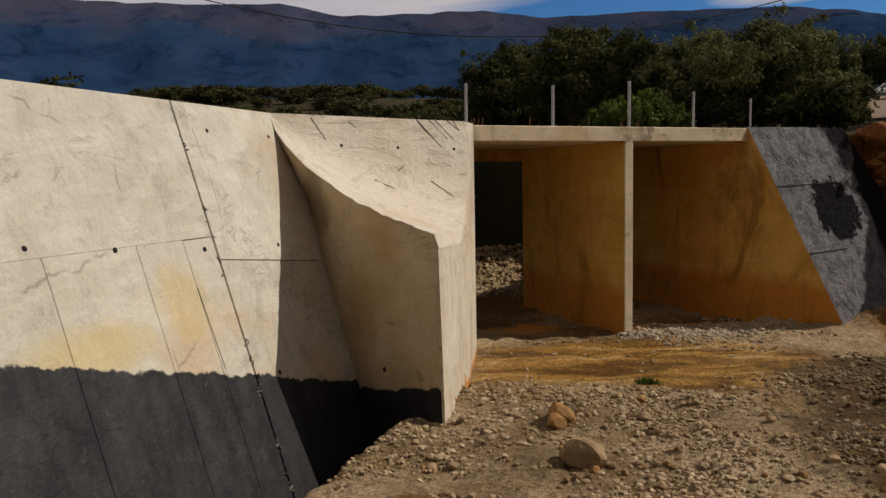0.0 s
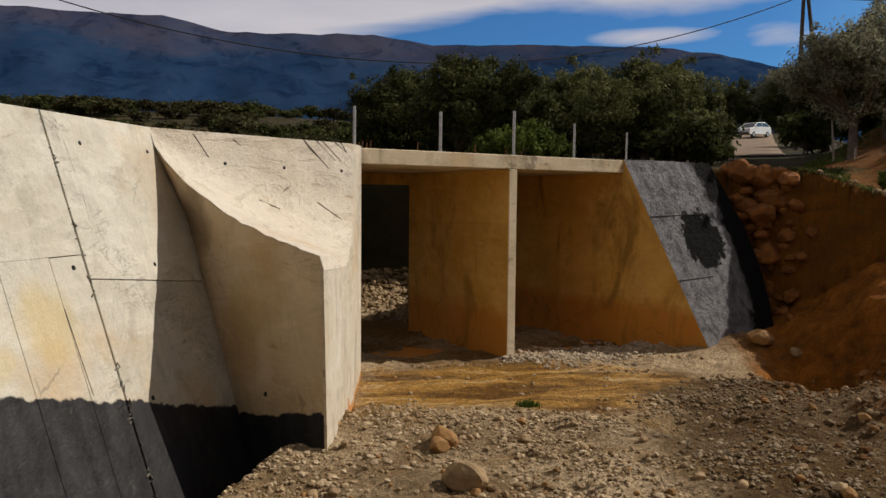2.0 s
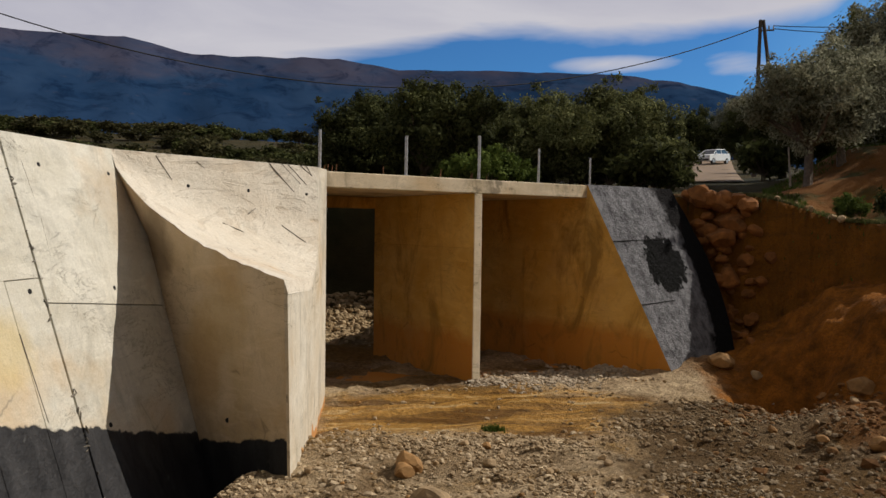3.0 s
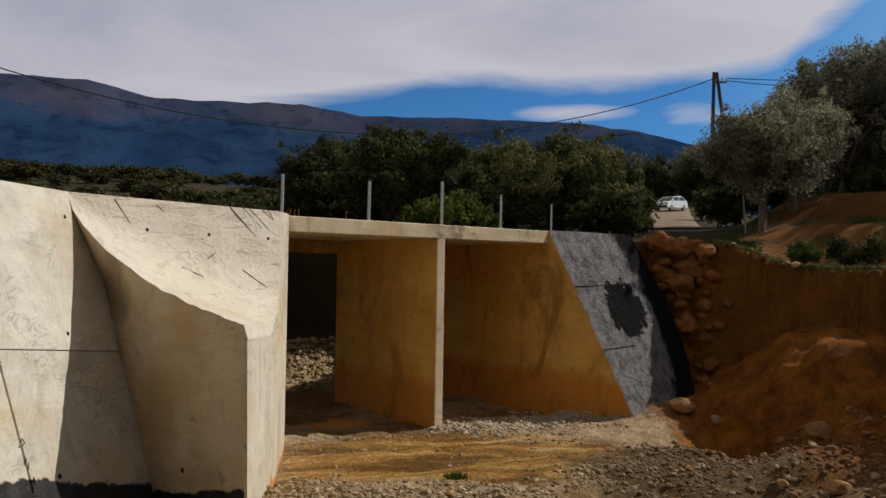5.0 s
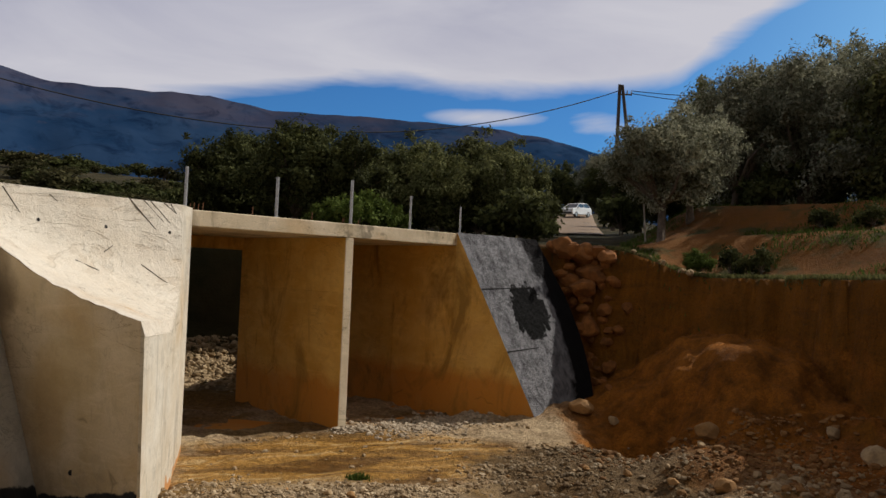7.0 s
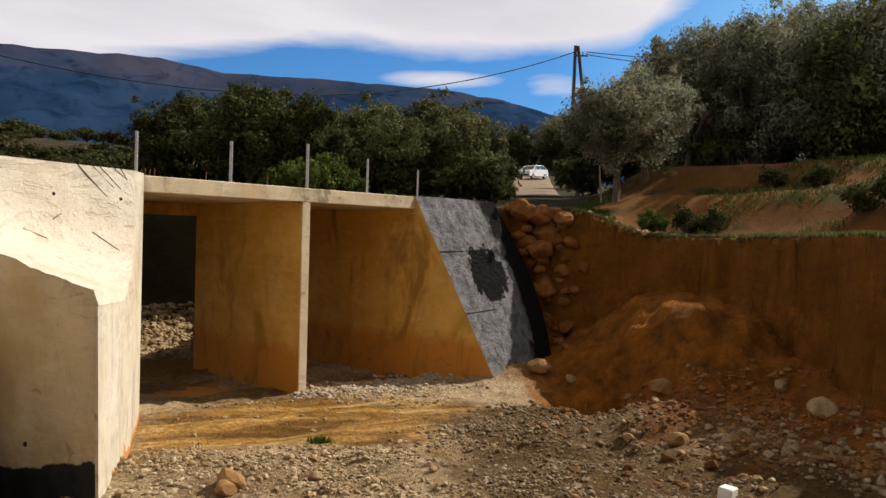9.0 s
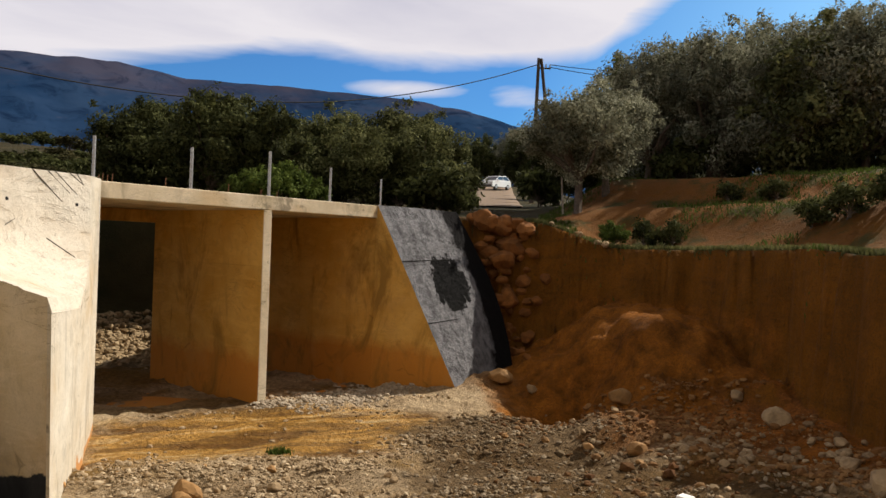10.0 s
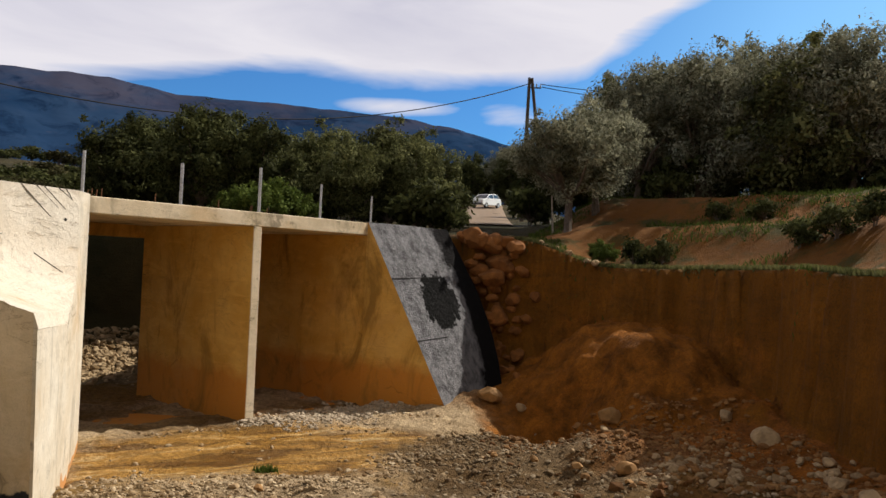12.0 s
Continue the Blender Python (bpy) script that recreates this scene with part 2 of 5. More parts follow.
def plain(name, color, roughness=0.7, metallic=0.0, vary=0.25, scale=6.0, bump=0.2, specular=0.4):
    p = Paint(name, roughness, metallic, specular)
    n = p.noise(scale, 5, 0.65)
    c = p.mix(p.ramp(n, (0.35, 0.0), (0.68, 1.0)), tuple(v * (1 - vary) for v in color), tuple(min(1, v * (1 + vary)) for v in color))
    return p.color(p.mix(1.0, c, p.tone(0.25), "MULTIPLY")).bump(n, bump, 0.02).mat


def leafage(name, dark, light):
    p = Paint(name, 0.85, specular=0.08)
    geo = p.nodes.new("ShaderNodeNewGeometry")
    spray = p.noise(1.5, 4, 0.6)
    c = p.mix(p.ramp(p.math("ADD", p.math("MULTIPLY", geo.outputs["Random Per Island"], 0.45), p.math("MULTIPLY", spray, 0.75)), (0.36, 0.0), (0.78, 1.0)), dark, light)
    c = p.mix(p.ramp(p.noise(0.6, 3), (0.38, 0.6), (0.58, 0.0)), c, tuple(v * 0.5 for v in dark))
    c = p.mix(1.0, c, p.tone(0.3), "MULTIPLY")
    thin = p.nodes.new("ShaderNodeBsdfTranslucent")
    p.links.new(c, thin.inputs[0])
    both = p.nodes.new("ShaderNodeMixShader")
    both.inputs[0].default_value = 0.30
    p.links.new(p.bsdf.outputs[0], both.inputs[1])
    p.links.new(thin.outputs[0], both.inputs[2])
    p.links.new(both.outputs[0], p.nodes["Material Output"].inputs[0])
    return p.color(c).mat


# ochre stains across the wall, a browner spot up beside the wing
SUNLIT = concrete("pale_cast_concrete", (0.60, 0.575, 0.49), (0.50, 0.465, 0.37), tar=4.16, tar_slope=(0, 0.30), grimy=0.42, relief_depth=0.075, cracked=(0.53, 0.59), tint_spots=(((-3.08, 9.15, 2.3), (9, 0.55, 0.55), (0.58, 0.45, 0.20), 0.6), ((-3.4, 7.7, 2.0), (9, 1.0, 0.35), (0.56, 0.43, 0.16), 0.6), ((-2.75, 12.1, 3.9), (9, 0.5, 0.9), (0.42, 0.33, 0.22), 0.5)))
# ochre and dark brown spots along the crease with the wall
# same concrete as the wall, with the warm brown of its shade in the colour
WING = concrete("shade_tinted_concrete", (0.62, 0.49, 0.33), (0.52, 0.38, 0.21), tar=0.83, tar_slope=(-0.31, 0), grimy=0.35, tint_spots=(((-1.25, 11.6, 1.7), (0.35, 9, 1.0), (0.42, 0.26, 0.09), 0.55), ((-0.95, 11.6, 2.3), (0.4, 9, 0.7), (0.42, 0.29, 0.12), 0.5), ((-2.0, 12.2, 3.3), (0.3, 9, 0.7), (0.16, 0.11, 0.06), 0.6)))
TIP = concrete("splash_stained_concrete", (0.61, 0.57, 0.475), (0.53, 0.46, 0.34), damp=0.2, grimy=0.55, blots=0.25)
SLOPE = concrete("rough_slurry_concrete", (0.62, 0.57, 0.475), (0.57, 0.48, 0.36), grimy=0.15, relief_depth=0.10, cracked=(0.62, 0.68), trowelled=True)
CELL = concrete("clay_stained_concrete", (0.66, 0.395, 0.10), (0.54, 0.285, 0.042), damp=1.5, grimy=0.8)
EDGE = concrete("edge_concrete", (0.68, 0.58, 0.42), (0.54, 0.44, 0.28), grimy=0.75, blots=0.75)
TAR = bitumen("bitumen_coat", (0.225, 0.225, 0.235))
STEEL = plain("grey_steel", (0.42, 0.42, 0.42), 0.45, 0.6, 0.3, 20)
CHIP = plain("broken_edge", (0.14, 0.125, 0.10), 0.95, 0, 0.3)
HOLE = plain("dark_hole", (0.012, 0.011, 0.01), 0.95, 0, 0.2)


def dark_patch(p, c, tint, amount=0.95):
    """Two joined ragged patches of the bed below the bank, tinted darker."""
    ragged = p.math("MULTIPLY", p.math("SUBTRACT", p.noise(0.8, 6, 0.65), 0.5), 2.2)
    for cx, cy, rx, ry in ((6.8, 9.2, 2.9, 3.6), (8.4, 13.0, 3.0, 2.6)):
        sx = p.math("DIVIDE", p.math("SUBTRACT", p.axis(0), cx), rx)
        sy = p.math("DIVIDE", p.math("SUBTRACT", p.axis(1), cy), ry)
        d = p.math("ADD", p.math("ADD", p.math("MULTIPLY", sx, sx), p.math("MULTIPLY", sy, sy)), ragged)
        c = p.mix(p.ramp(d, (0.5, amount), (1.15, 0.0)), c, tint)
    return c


def valley_soil():
    """Gravelly bed, raw orange earth where it is cut steep, dry grass on the flats above, scrub far off."""
    p = Paint("valley_soil", 0.95, specular=0.12)
    bed = p.mix(p.ramp(p.noise(0.45, 5, 0.6), (0.36, 0.0), (0.62, 1.0)), (0.17, 0.105, 0.048), (0.55, 0.42, 0.26))
    wet = p.noise(0.33, 4, 0.55, p.stretch((0.55, 1.1, 1)), 0.6)
    bed = p.mix(p.ramp(wet, (0.5, 0.0), (0.62, 0.85)), bed, (0.22, 0.115, 0.018))
    px = p.math("DIVIDE", p.math("SUBTRACT", p.axis(0), 3.6), 4.2)
    py = p.math("DIVIDE", p.math("SUBTRACT", p.axis(1), 14.9), 2.3)
    pool = p.math("SUBTRACT", 1.0, p.math("ADD", p.math("MULTIPLY", px, px), p.math("MULTIPLY", py, py)))
    pool = p.math("ADD", pool, p.math("MULTIPLY", p.math("SUBTRACT", p.noise(0.7, 5, 0.65, p.stretch((0.7, 1.6, 1))), 0.5), 2.4))
    pool = p.ramp(p.math("ADD", pool, p.math("MULTIPLY", p.math("SUBTRACT", p.noise(3.5, 6, 0.7), 0.5), 0.9)), (-0.05, 0.0), (0.55, 0.92))
    drying = p.noise(0.8, 6, 0.62, p.stretch((0.45, 1.5, 1)), 1.0)
    silty = p.mix(p.ramp(drying, (0.40, 0.0), (0.52, 1.0)), (0.15, 0.066, 0.008), (0.46, 0.245, 0.052))
    bed = p.mix(pool, bed, p.mix(p.ramp(drying, (0.53, 0.0), (0.62, 0.9)), silty, (0.66, 0.49, 0.25)))
    bed = dark_patch(p, bed, (0.095, 0.055, 0.021), 0.85)
    clay = p.math("ADD", p.axis(0), p.math("MULTIPLY", p.math("SUBTRACT", p.noise(0.6, 4), 0.5), 3.0))
    bed = p.mix(p.ramp(p.math("DIVIDE", clay, 20), (0.46, 0.0), (0.55, 0.95)), bed, p.mix(p.ramp(p.noise(1.3, 5, 0.65), (0.38, 0.0), (0.62, 1.0)), (0.19, 0.060, 0.006), (0.37, 0.122, 0.014)))
    cells = p.cells(14, out="Color")
    bed = p.mix(0.5, bed, p.mix(1.0, bed, p.ramp(cells, (0.1, 0.45), (0.95, 1.6)), "MULTIPLY"))
    cut = p.mix(p.ramp(p.noise(0.9, 6, 0.65, p.stretch((1, 1, 0.6))), (0.35, 0.0), (0.66, 1.0)), (0.18, 0.068, 0.006), (0.29, 0.112, 0.012))
    layer = p.noise(1.4, 5, 0.7, p.stretch((0.5, 0.5, 3.0)))
    cut = p.mix(p.ramp(layer, (0.5, 0.0), (0.7, 0.55)), cut, (0.11, 0.046, 0.010))
    cut = p.mix(p.ramp(p.noise(0.5, 6, 0.7, distortion=0.9), (0.46, 0.0), (0.62, 0.6)), cut, (0.13, 0.055, 0.008))
    cut = p.mix(p.ramp(p.noise(2.6, 6, 0.75, distortion=0.6), (0.56, 0.0), (0.70, 0.6)), cut, (0.30, 0.120, 0.022))
    cut = p.mix(p.ramp(p.noise(0.75, 5, 0.7, p.stretch((1.5, 1.5, 0.35))), (0.58, 0.0), (0.68, 0.7)), cut, (0.10, 0.042, 0.010))
    turn = p.nodes.new("ShaderNodeSeparateXYZ")
    p.links.new(p.nodes.new("ShaderNodeNewGeometry").outputs["Normal"], turn.inputs[0])
    flatness = p.math("ADD", turn.outputs[2], p.math("MULTIPLY", p.math("SUBTRACT", p.noise(2.5, 4), 0.5), 0.35))
    top = p.mix(p.ramp(p.noise(0.8, 5, 0.65), (0.48, 0.0), (0.60, 1.0)), (0.215, 0.092, 0.024), (0.075, 0.070, 0.022))
    high = p.ramp(p.math("DIVIDE", p.axis(2), 6.0), (0.55, 0.0), (0.62, 1.0))
    c = p.mix(high, bed, top)
    c = p.mix(p.ramp(flatness, (0.70, 1.0), (0.90, 0.0)), c, cut)
    hx = p.math("DIVIDE", p.math("SUBTRACT", p.axis(0), 12.4), 3.2)
    hy = p.math("DIVIDE", p.math("SUBTRACT", p.axis(1), 15.4), 4.0)
    raw = p.math("ADD", p.math("ADD", p.math("MULTIPLY", hx, hx), p.math("MULTIPLY", hy, hy)), p.math("MULTIPLY", p.math("SUBTRACT", p.noise(0.9, 6, 0.7), 0.5), 1.4))
    raw = p.math("MULTIPLY", p.ramp(raw, (0.55, 0.9), (1.05, 0.0)), p.ramp(p.math("DIVIDE", p.axis(2), 6.0), (0.38, 1.0), (0.43, 0.0)))
    c = p.mix(raw, c, p.mix(p.ramp(p.noise(1.6, 7, 0.72), (0.38, 0.0), (0.62, 1.0)), (0.14, 0.050, 0.006), (0.42, 0.150, 0.018)))
    scrub = p.mix(p.ramp(p.noise(0.25, 5, 0.6), (0.4, 0.0), (0.6, 1.0)), (0.022, 0.024, 0.009), (0.060, 0.048, 0.020))
    # begins near enough to paint the bank behind the culvert dark, as in shade
    c = p.mix(p.ramp(p.math("DIVIDE", p.axis(1), 60), (0.37, 0.0), (0.46, 1.0)), c, scrub)
    grain = p.noise(30, 4, 0.7)
    c = p.mix(p.ramp(grain, (0.32, 0.6), (0.55, 0.0)), c, (0.05, 0.032, 0.014))
    h = p.math("ADD", p.math("MULTIPLY", p.noise(4, 9, 0.75), 1.5), p.math("MULTIPLY", p.cells(14), 0.2))
    p.rough(p.ramp(p.math("MULTIPLY", pool, p.ramp(drying, (0.42, 1.0), (0.52, 0.3))), (0.0, 0.95), (1.0, 0.5)))
    return p.color(c).bump(h, 1.0, 0.10).mat


GROUND = valley_soil()
STONE = plain("limestone", (0.32, 0.22, 0.115), 0.85, 0, 0.3, 5, 0.5)
TANSTONE = plain("ochre_stone", (0.28, 0.15, 0.05), 0.85, 0, 0.3, 5, 0.5)
ROADMAT = plain("pale_road_gravel", (0.23, 0.16, 0.10), 0.9, 0, 0.2, 3, 0.3)


# ---- building helpers ----
def mesh_of(bm, name, material, smooth=False):
    data = bpy.data.meshes.new(name)
    bmesh.ops.recalc_face_normals(bm, faces=bm.faces)
    bm.to_mesh(data)
    bm.free()
    for m in material if isinstance(material, (list, tuple)) else (material,):
        data.materials.append(m)
    if smooth:
        data.polygons.foreach_set("use_smooth", [True] * len(data.polygons))
    return data


def part(name, bm, material, parent=None, label="", smooth=False):
    ob = new(name, bm if isinstance(bm, bpy.types.Mesh) else mesh_of(bm, name, material, smooth))
    ob.parent = parent
    return tagged(ob, label)


def empty(name, label, category, at=(0, 0, 0), group="", kind=""):
    ob = new(name)
    ob.location = at
    return tagged(ob, label, category, group, kind)


def prism(bm, bottom, top, bevel=0.0):
    """A closed solid between two rings of equal count."""
    a = [bm.verts.new(p) for p in bottom]
    b = [bm.verts.new(p) for p in top]
    faces = [bm.faces.new(a[::-1]), bm.faces.new(b)]
    n = len(a)
    for i in range(n):
        faces.append(bm.faces.new((a[i], a[(i + 1) % n], b[(i + 1) % n], b[i])))
    if bevel:
        edges = list({e for f in faces for e in f.edges})
        bmesh.ops.bevel(bm, geom=edges, offset=bevel, segments=1, affect="EDGES", clamp_overlap=True)
    return bm


def box(bm, x0, x1, y0, y1, z0, z1, bevel=0.0):
    ring = [(x0, y0), (x1, y0), (x1, y1), (x0, y1)]
    return prism(bm, [(*p, z0) for p in ring], [(*p, z1) for p in ring], bevel)


def tube(bm, a, b, r0, r1=None, sides=8):
    a, b = Vector(a), Vector(b)
    r1 = r0 if r1 is None else r1
    q = (b - a).to_track_quat("Z", "Y")
    ring = [(math.cos(i * math.tau / sides), math.sin(i * math.tau / sides)) for i in range(sides)]
    return prism(bm, [a + q @ Vector((c * r0, s * r0, 0)) for c, s in ring], [b + q @ Vector((c * r1, s * r1, 0)) for c, s in ring])


def grid_sheet(bm, rows):
    """A sheet over rows of points of equal count."""
    vs = [[bm.verts.new(p) for p in r] for r in rows]
    for r0, r1 in zip(vs, vs[1:]):
        for i in range(len(r0) - 1):
            q = []
            for v in (r0[i], r0[i + 1], r1[i + 1], r1[i]):
                if v not in q:
                    q.append(v)
            if len(q) > 2:
                bm.faces.new(q)
    return bm


def lerp(a, b, t):
    return Vector(a).lerp(Vector(b), t)


# ---- plan ----
# culvert frame: u along the headwall, v downstream into the culvert
L0, R0 = Vector((0.66, 16.0, 0)), Vector((7.39, 19.05, 0))
U = (R0 - L0).normalized()
V = Vector((-U.y, U.x, 0))
SPAN = (R0 - L0).length
SOFFIT, DECK, LONG = 4.4, 4.72, 4.8


def cul(u, v, z):
    return L0 + U * u + V * v + Vector((0, 0, z))


CREST = 4.75
A = Vector((-2.7, 12.5, CREST))
WD = Vector((1.67, 4.58, 0)).normalized()      # along the left retaining wall, away from the camera
WN = Vector((WD.y, -WD.x, 0))                  # out of its face
BATTER = 0.32
TIPTOP = Vector((-0.115, 10.5, 2.93))


def left_wall(s, z, out=0.0):
    """A point on the left wall's battered face, s metres from the corner towards the camera."""
    p = A - WD * s + WN * (BATTER * (CREST - z) + out)
    return Vector((p.x, p.y, z))


CLIFF = [(5.0, -30.0), (9.0, 0.0), (12.0, 8.4), (14.2, 11.9), (14.7, 15.7), (13.5, 18.6), (11.7, 20.2)]


# ---- ground ----
def segment_distance(px, py, line):
    best = np.full(px.shape, 1e9)
    for (x0, y0), (x1, y1) in zip(line, line[1:]):
        dx, dy = x1 - x0, y1 - y0
        t = np.clip(((px - x0) * dx + (py - y0) * dy) / (dx * dx + dy * dy), 0, 1)
        best = np.minimum(best, np.hypot(px - x0 - t * dx, py - y0 - t * dy))
    return best


def inside(px, py, ring):
    odd = np.zeros(px.shape, bool)
    for (x0, y0), (x1, y1) in zip(ring, ring[1:] + ring[:1]):
        if y0 != y1:
            cross = ((y0 > py) != (y1 > py)) & (px < (x1 - x0) * (py - y0) / (y1 - y0) + x0)
            odd ^= cross
    return odd


def smooth(a, b, x):
    t = np.clip((x - a) / (b - a), 0, 1)
    return t * t * (3 - 2 * t)


TABLES = {k: np.random.RandomState(k).rand(256, 256) for k in range(100)}


def value_noise(x, y, seed):
    r = TABLES[seed]
    xi, yi = np.floor(x).astype(int), np.floor(y).astype(int)
    fx, fy = x - xi, y - yi
    fx, fy = fx * fx * (3 - 2 * fx), fy * fy * (3 - 2 * fy)
    g = lambda a, b: r[a % 256, b % 256]
    return (g(xi, yi) * (1 - fx) + g(xi + 1, yi) * fx) * (1 - fy) + (g(xi, yi + 1) * (1 - fx) + g(xi + 1, yi + 1) * fx) * fy - 0.5


def rough(x, y, scale, seed, octaves=4):
    return sum(value_noise(x * scale * 2 ** k, y * scale * 2 ** k, seed + k) / 2 ** k for k in range(octaves))


cb = lambda u, v: tuple(cul(u, v, 0)[:2])
wall_back = lambda s: tuple((A - WD * s - WN * 0.45)[:2])
CHANNEL = [wall_back(26), wall_back(0), (-0.2, 15.9), cb(-0.25, 0.3), cb(-0.25, LONG + 0.2), cb(-9, LONG + 3), cb(-9, 16), cb(0, 13.0), cb(4, 12.6), cb(SPAN + 2.0, 10.2), cb(SPAN + 3.5, 7.0), cb(SPAN + 0.25, LONG + 0.3), cb(SPAN + 0.25, 0.3),
           tuple((R0 + U * 3.6 + V * 0.35)[:2])] + CLIFF[::-1]


def upper_level(x, y):
    d = np.hypot(x, y)
    e = np.clip(d - 22, 0, 70)
    z = 4.45 + 0.050 * e + 0.0006 * e * e + 0.05 * np.clip(d - 92, 0, 1000)
    # right-hand terraces above the cut
    dc = segment_distance(x, y, CLIFF)
    east = smooth(0.56, 0.68, np.arctan2(x, np.maximum(y, 0.01)))
    bank = 3.85 + 1.45 * smooth(1.2, 4.2, dc) + 1.2 * smooth(4.5, 7.5, dc) + 0.035 * np.clip(dc - 7, 0, 60)
    z = np.maximum(z * (1 - east) + bank * east, 0)
    z = z + 3.2 * np.exp(-(((x + 22) / 60) ** 2 + ((y - 120) / 40) ** 2))
    return z + 0.12 * rough(x, y, 0.35, 11)


def floor_level(x, y):
    d = np.hypot(x, y)
    z = 0.02 + 0.33 * smooth(14.5, 10.0, d) + 1.75 * smooth(8.6, 2.6, d)
    # trench along the foot of the left wall, and the gravel heap beside it
    s = (x - A.x) * WN.x + (y - A.y) * WN.y
    z = z - 1.25 * smooth(2.75, 1.9, s) * smooth(14.6, 12.5, y)
    # earth slumped in front of the cut
    mx, my = x - 13.3, y - 15.6
    far = np.sqrt((mx / 3.3) ** 2 + (my / 4.6) ** 2) + 0.22 * rough(x, y, 0.7, 31) + 0.10 * rough(x, y, 2.2, 35)
    z = z + 1.75 * smooth(1.05, 0.05, far) + 0.16 * rough(x, y, 1.7, 37) * smooth(1.15, 0.7, far)
    # a lower tongue of rubble pushed out before it
    z = z + 0.22 * smooth(1.0, 0.3, np.sqrt(((x - 9.9) / 1.9) ** 2 + ((y - 12.4) / 1.3) ** 2) + 0.3 * rough(x, y, 0.9, 39))
    dc = segment_distance(x, y, CLIFF)
    z = z + 0.35 * smooth(1.6, 0.1, dc) + 0.45 * smooth(5.0, 2.0, dc)
    # rubble beyond the culvert
    v = (x - L0.x) * V.x + (y - L0.y) * V.y
    z = z + 1.0 * smooth(8.0, 10.5, v)
    lumpy = 0.35 + 0.65 * smooth(0.5, 1.4, ((x - 3.6) / 3.9) ** 2 + ((y - 14.9) / 2.2) ** 2)
    return z + lumpy * (0.16 * rough(x, y, 0.9, 3) + 0.10 * rough(x, y, 3.5, 5, 3))


def ground_level(x, y):
    x, y = np.asarray(x, float), np.asarray(y, float)
    ring = CHANNEL
    sd = segment_distance(x, y, ring + ring[:1]) * np.where(inside(x, y, ring), 1, -1)
    wob = sd + (0.30 * rough(x, y, 0.8, 21) + 0.26 * rough(x, y, 2.4, 25)) * smooth(7, 9, x)
    k = smooth(-0.30 + 0.15 * smooth(8, 10, x), 0.12, wob)
    hollow = 0.0
    for hx, hy, wx, wy, deep in ((10.6, 15.2, 1.0, 0.9, 0.9), (9.2, 8.9, 1.2, 0.6, 0.35), (7.6, 11.2, 1.5, 0.5, 0.22)):
        hollow = hollow + deep * np.exp(-((x - hx) / wx) ** 2 - ((y - hy) / wy) ** 2)
    return (floor_level(x, y) - hollow) * k + upper_level(x, y) * (1 - k)


def at_ground(x, y, lift=0.0):
    return Vector((x, y, float(ground_level(np.array([x]), np.array([y]))[0]) + lift))


def spaced(inner0, inner1, step, reach, growth=1.16):
    mid = list(np.arange(inner0, inner1 + 1e-6, step))
    lo, hi, d = [], [], step
    a, b = inner0, inner1
    while a > -reach or b < reach:
        d *= growth
        a, b = a - d, b + d
        lo.append(max(a, -reach)), hi.append(min(b, reach))
    return np.unique(np.array(lo[::-1] + mid + hi))


gx, gy = spaced(-4.0, 17.0, 0.12, 2400), spaced(5.0, 30.5, 0.12, 2400)
X, Y = np.meshgrid(gx, gy)
Z = ground_level(X, Y)
nx, ny = len(gx), len(gy)
idx = np.arange(nx * ny).reshape(ny, nx)
quads = np.stack([idx[:-1, :-1], idx[:-1, 1:], idx[1:, 1:], idx[1:, :-1]], -1).reshape(-1, 4)
ground_mesh = bpy.data.meshes.new("ground")
ground_mesh.from_pydata(np.stack([X, Y, Z], -1).reshape(-1, 3).tolist(), [], quads.tolist())
ground_mesh.materials.append(GROUND)
ground_mesh.polygons.foreach_set("use_smooth", [True] * len(ground_mesh.polygons))
ground = tagged(new("ground", ground_mesh), "ochre gravelly stream bed with cut earth banks", "ground", kind="structure")

# ---- mountains ----
RIDGE = [(-75, 9.0), (-50, 10.5), (-30, 11.6), (-15, 11.9), (-11, 12.1), (-7, 11.3), (3, 11.6), (7.2, 10.95), (15, 10.95), (23, 10.6), (27, 10.0), (30.6, 9.1),
         (36, 7.6), (45, 6.5), (75, 6.0)]
bm = bmesh.new()
rows = []
for k in range(15):
    f = k / 14
    row = []
    for i in range(241):
        a = -75 + 150 * i / 240
        e = float(np.interp(a, [p[0] for p in RIDGE], [p[1] for p in RIDGE]))
        w = noise.fractal(Vector((a * 0.16, f * 2.2, 3.1)), 1.0, 2.0, 6)
        dist = 2300 - 700 * (1 - f) + 40 * w * (1 - f) * f * 4
        el = radians(1.5 + (e + 0.12 * noise.fractal(Vector((a * 0.6, 0, 0)), 1, 2, 4) - 1.5) * (f ** 0.8))
        row.append((dist * math.sin(radians(a)), dist * math.cos(radians(a)), EYE + dist * math.tan(el)))
    rows.append(row)
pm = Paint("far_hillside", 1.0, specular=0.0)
# distance haze is painted in: the hillside's base colour is turned blue
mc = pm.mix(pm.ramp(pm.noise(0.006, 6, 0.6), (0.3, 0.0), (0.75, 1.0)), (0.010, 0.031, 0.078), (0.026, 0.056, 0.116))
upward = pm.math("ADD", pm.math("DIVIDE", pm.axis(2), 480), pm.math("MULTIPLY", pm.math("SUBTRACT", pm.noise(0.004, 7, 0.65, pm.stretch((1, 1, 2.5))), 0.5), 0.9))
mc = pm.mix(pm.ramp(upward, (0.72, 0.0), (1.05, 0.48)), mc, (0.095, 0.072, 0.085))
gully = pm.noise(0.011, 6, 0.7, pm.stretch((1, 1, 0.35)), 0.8)
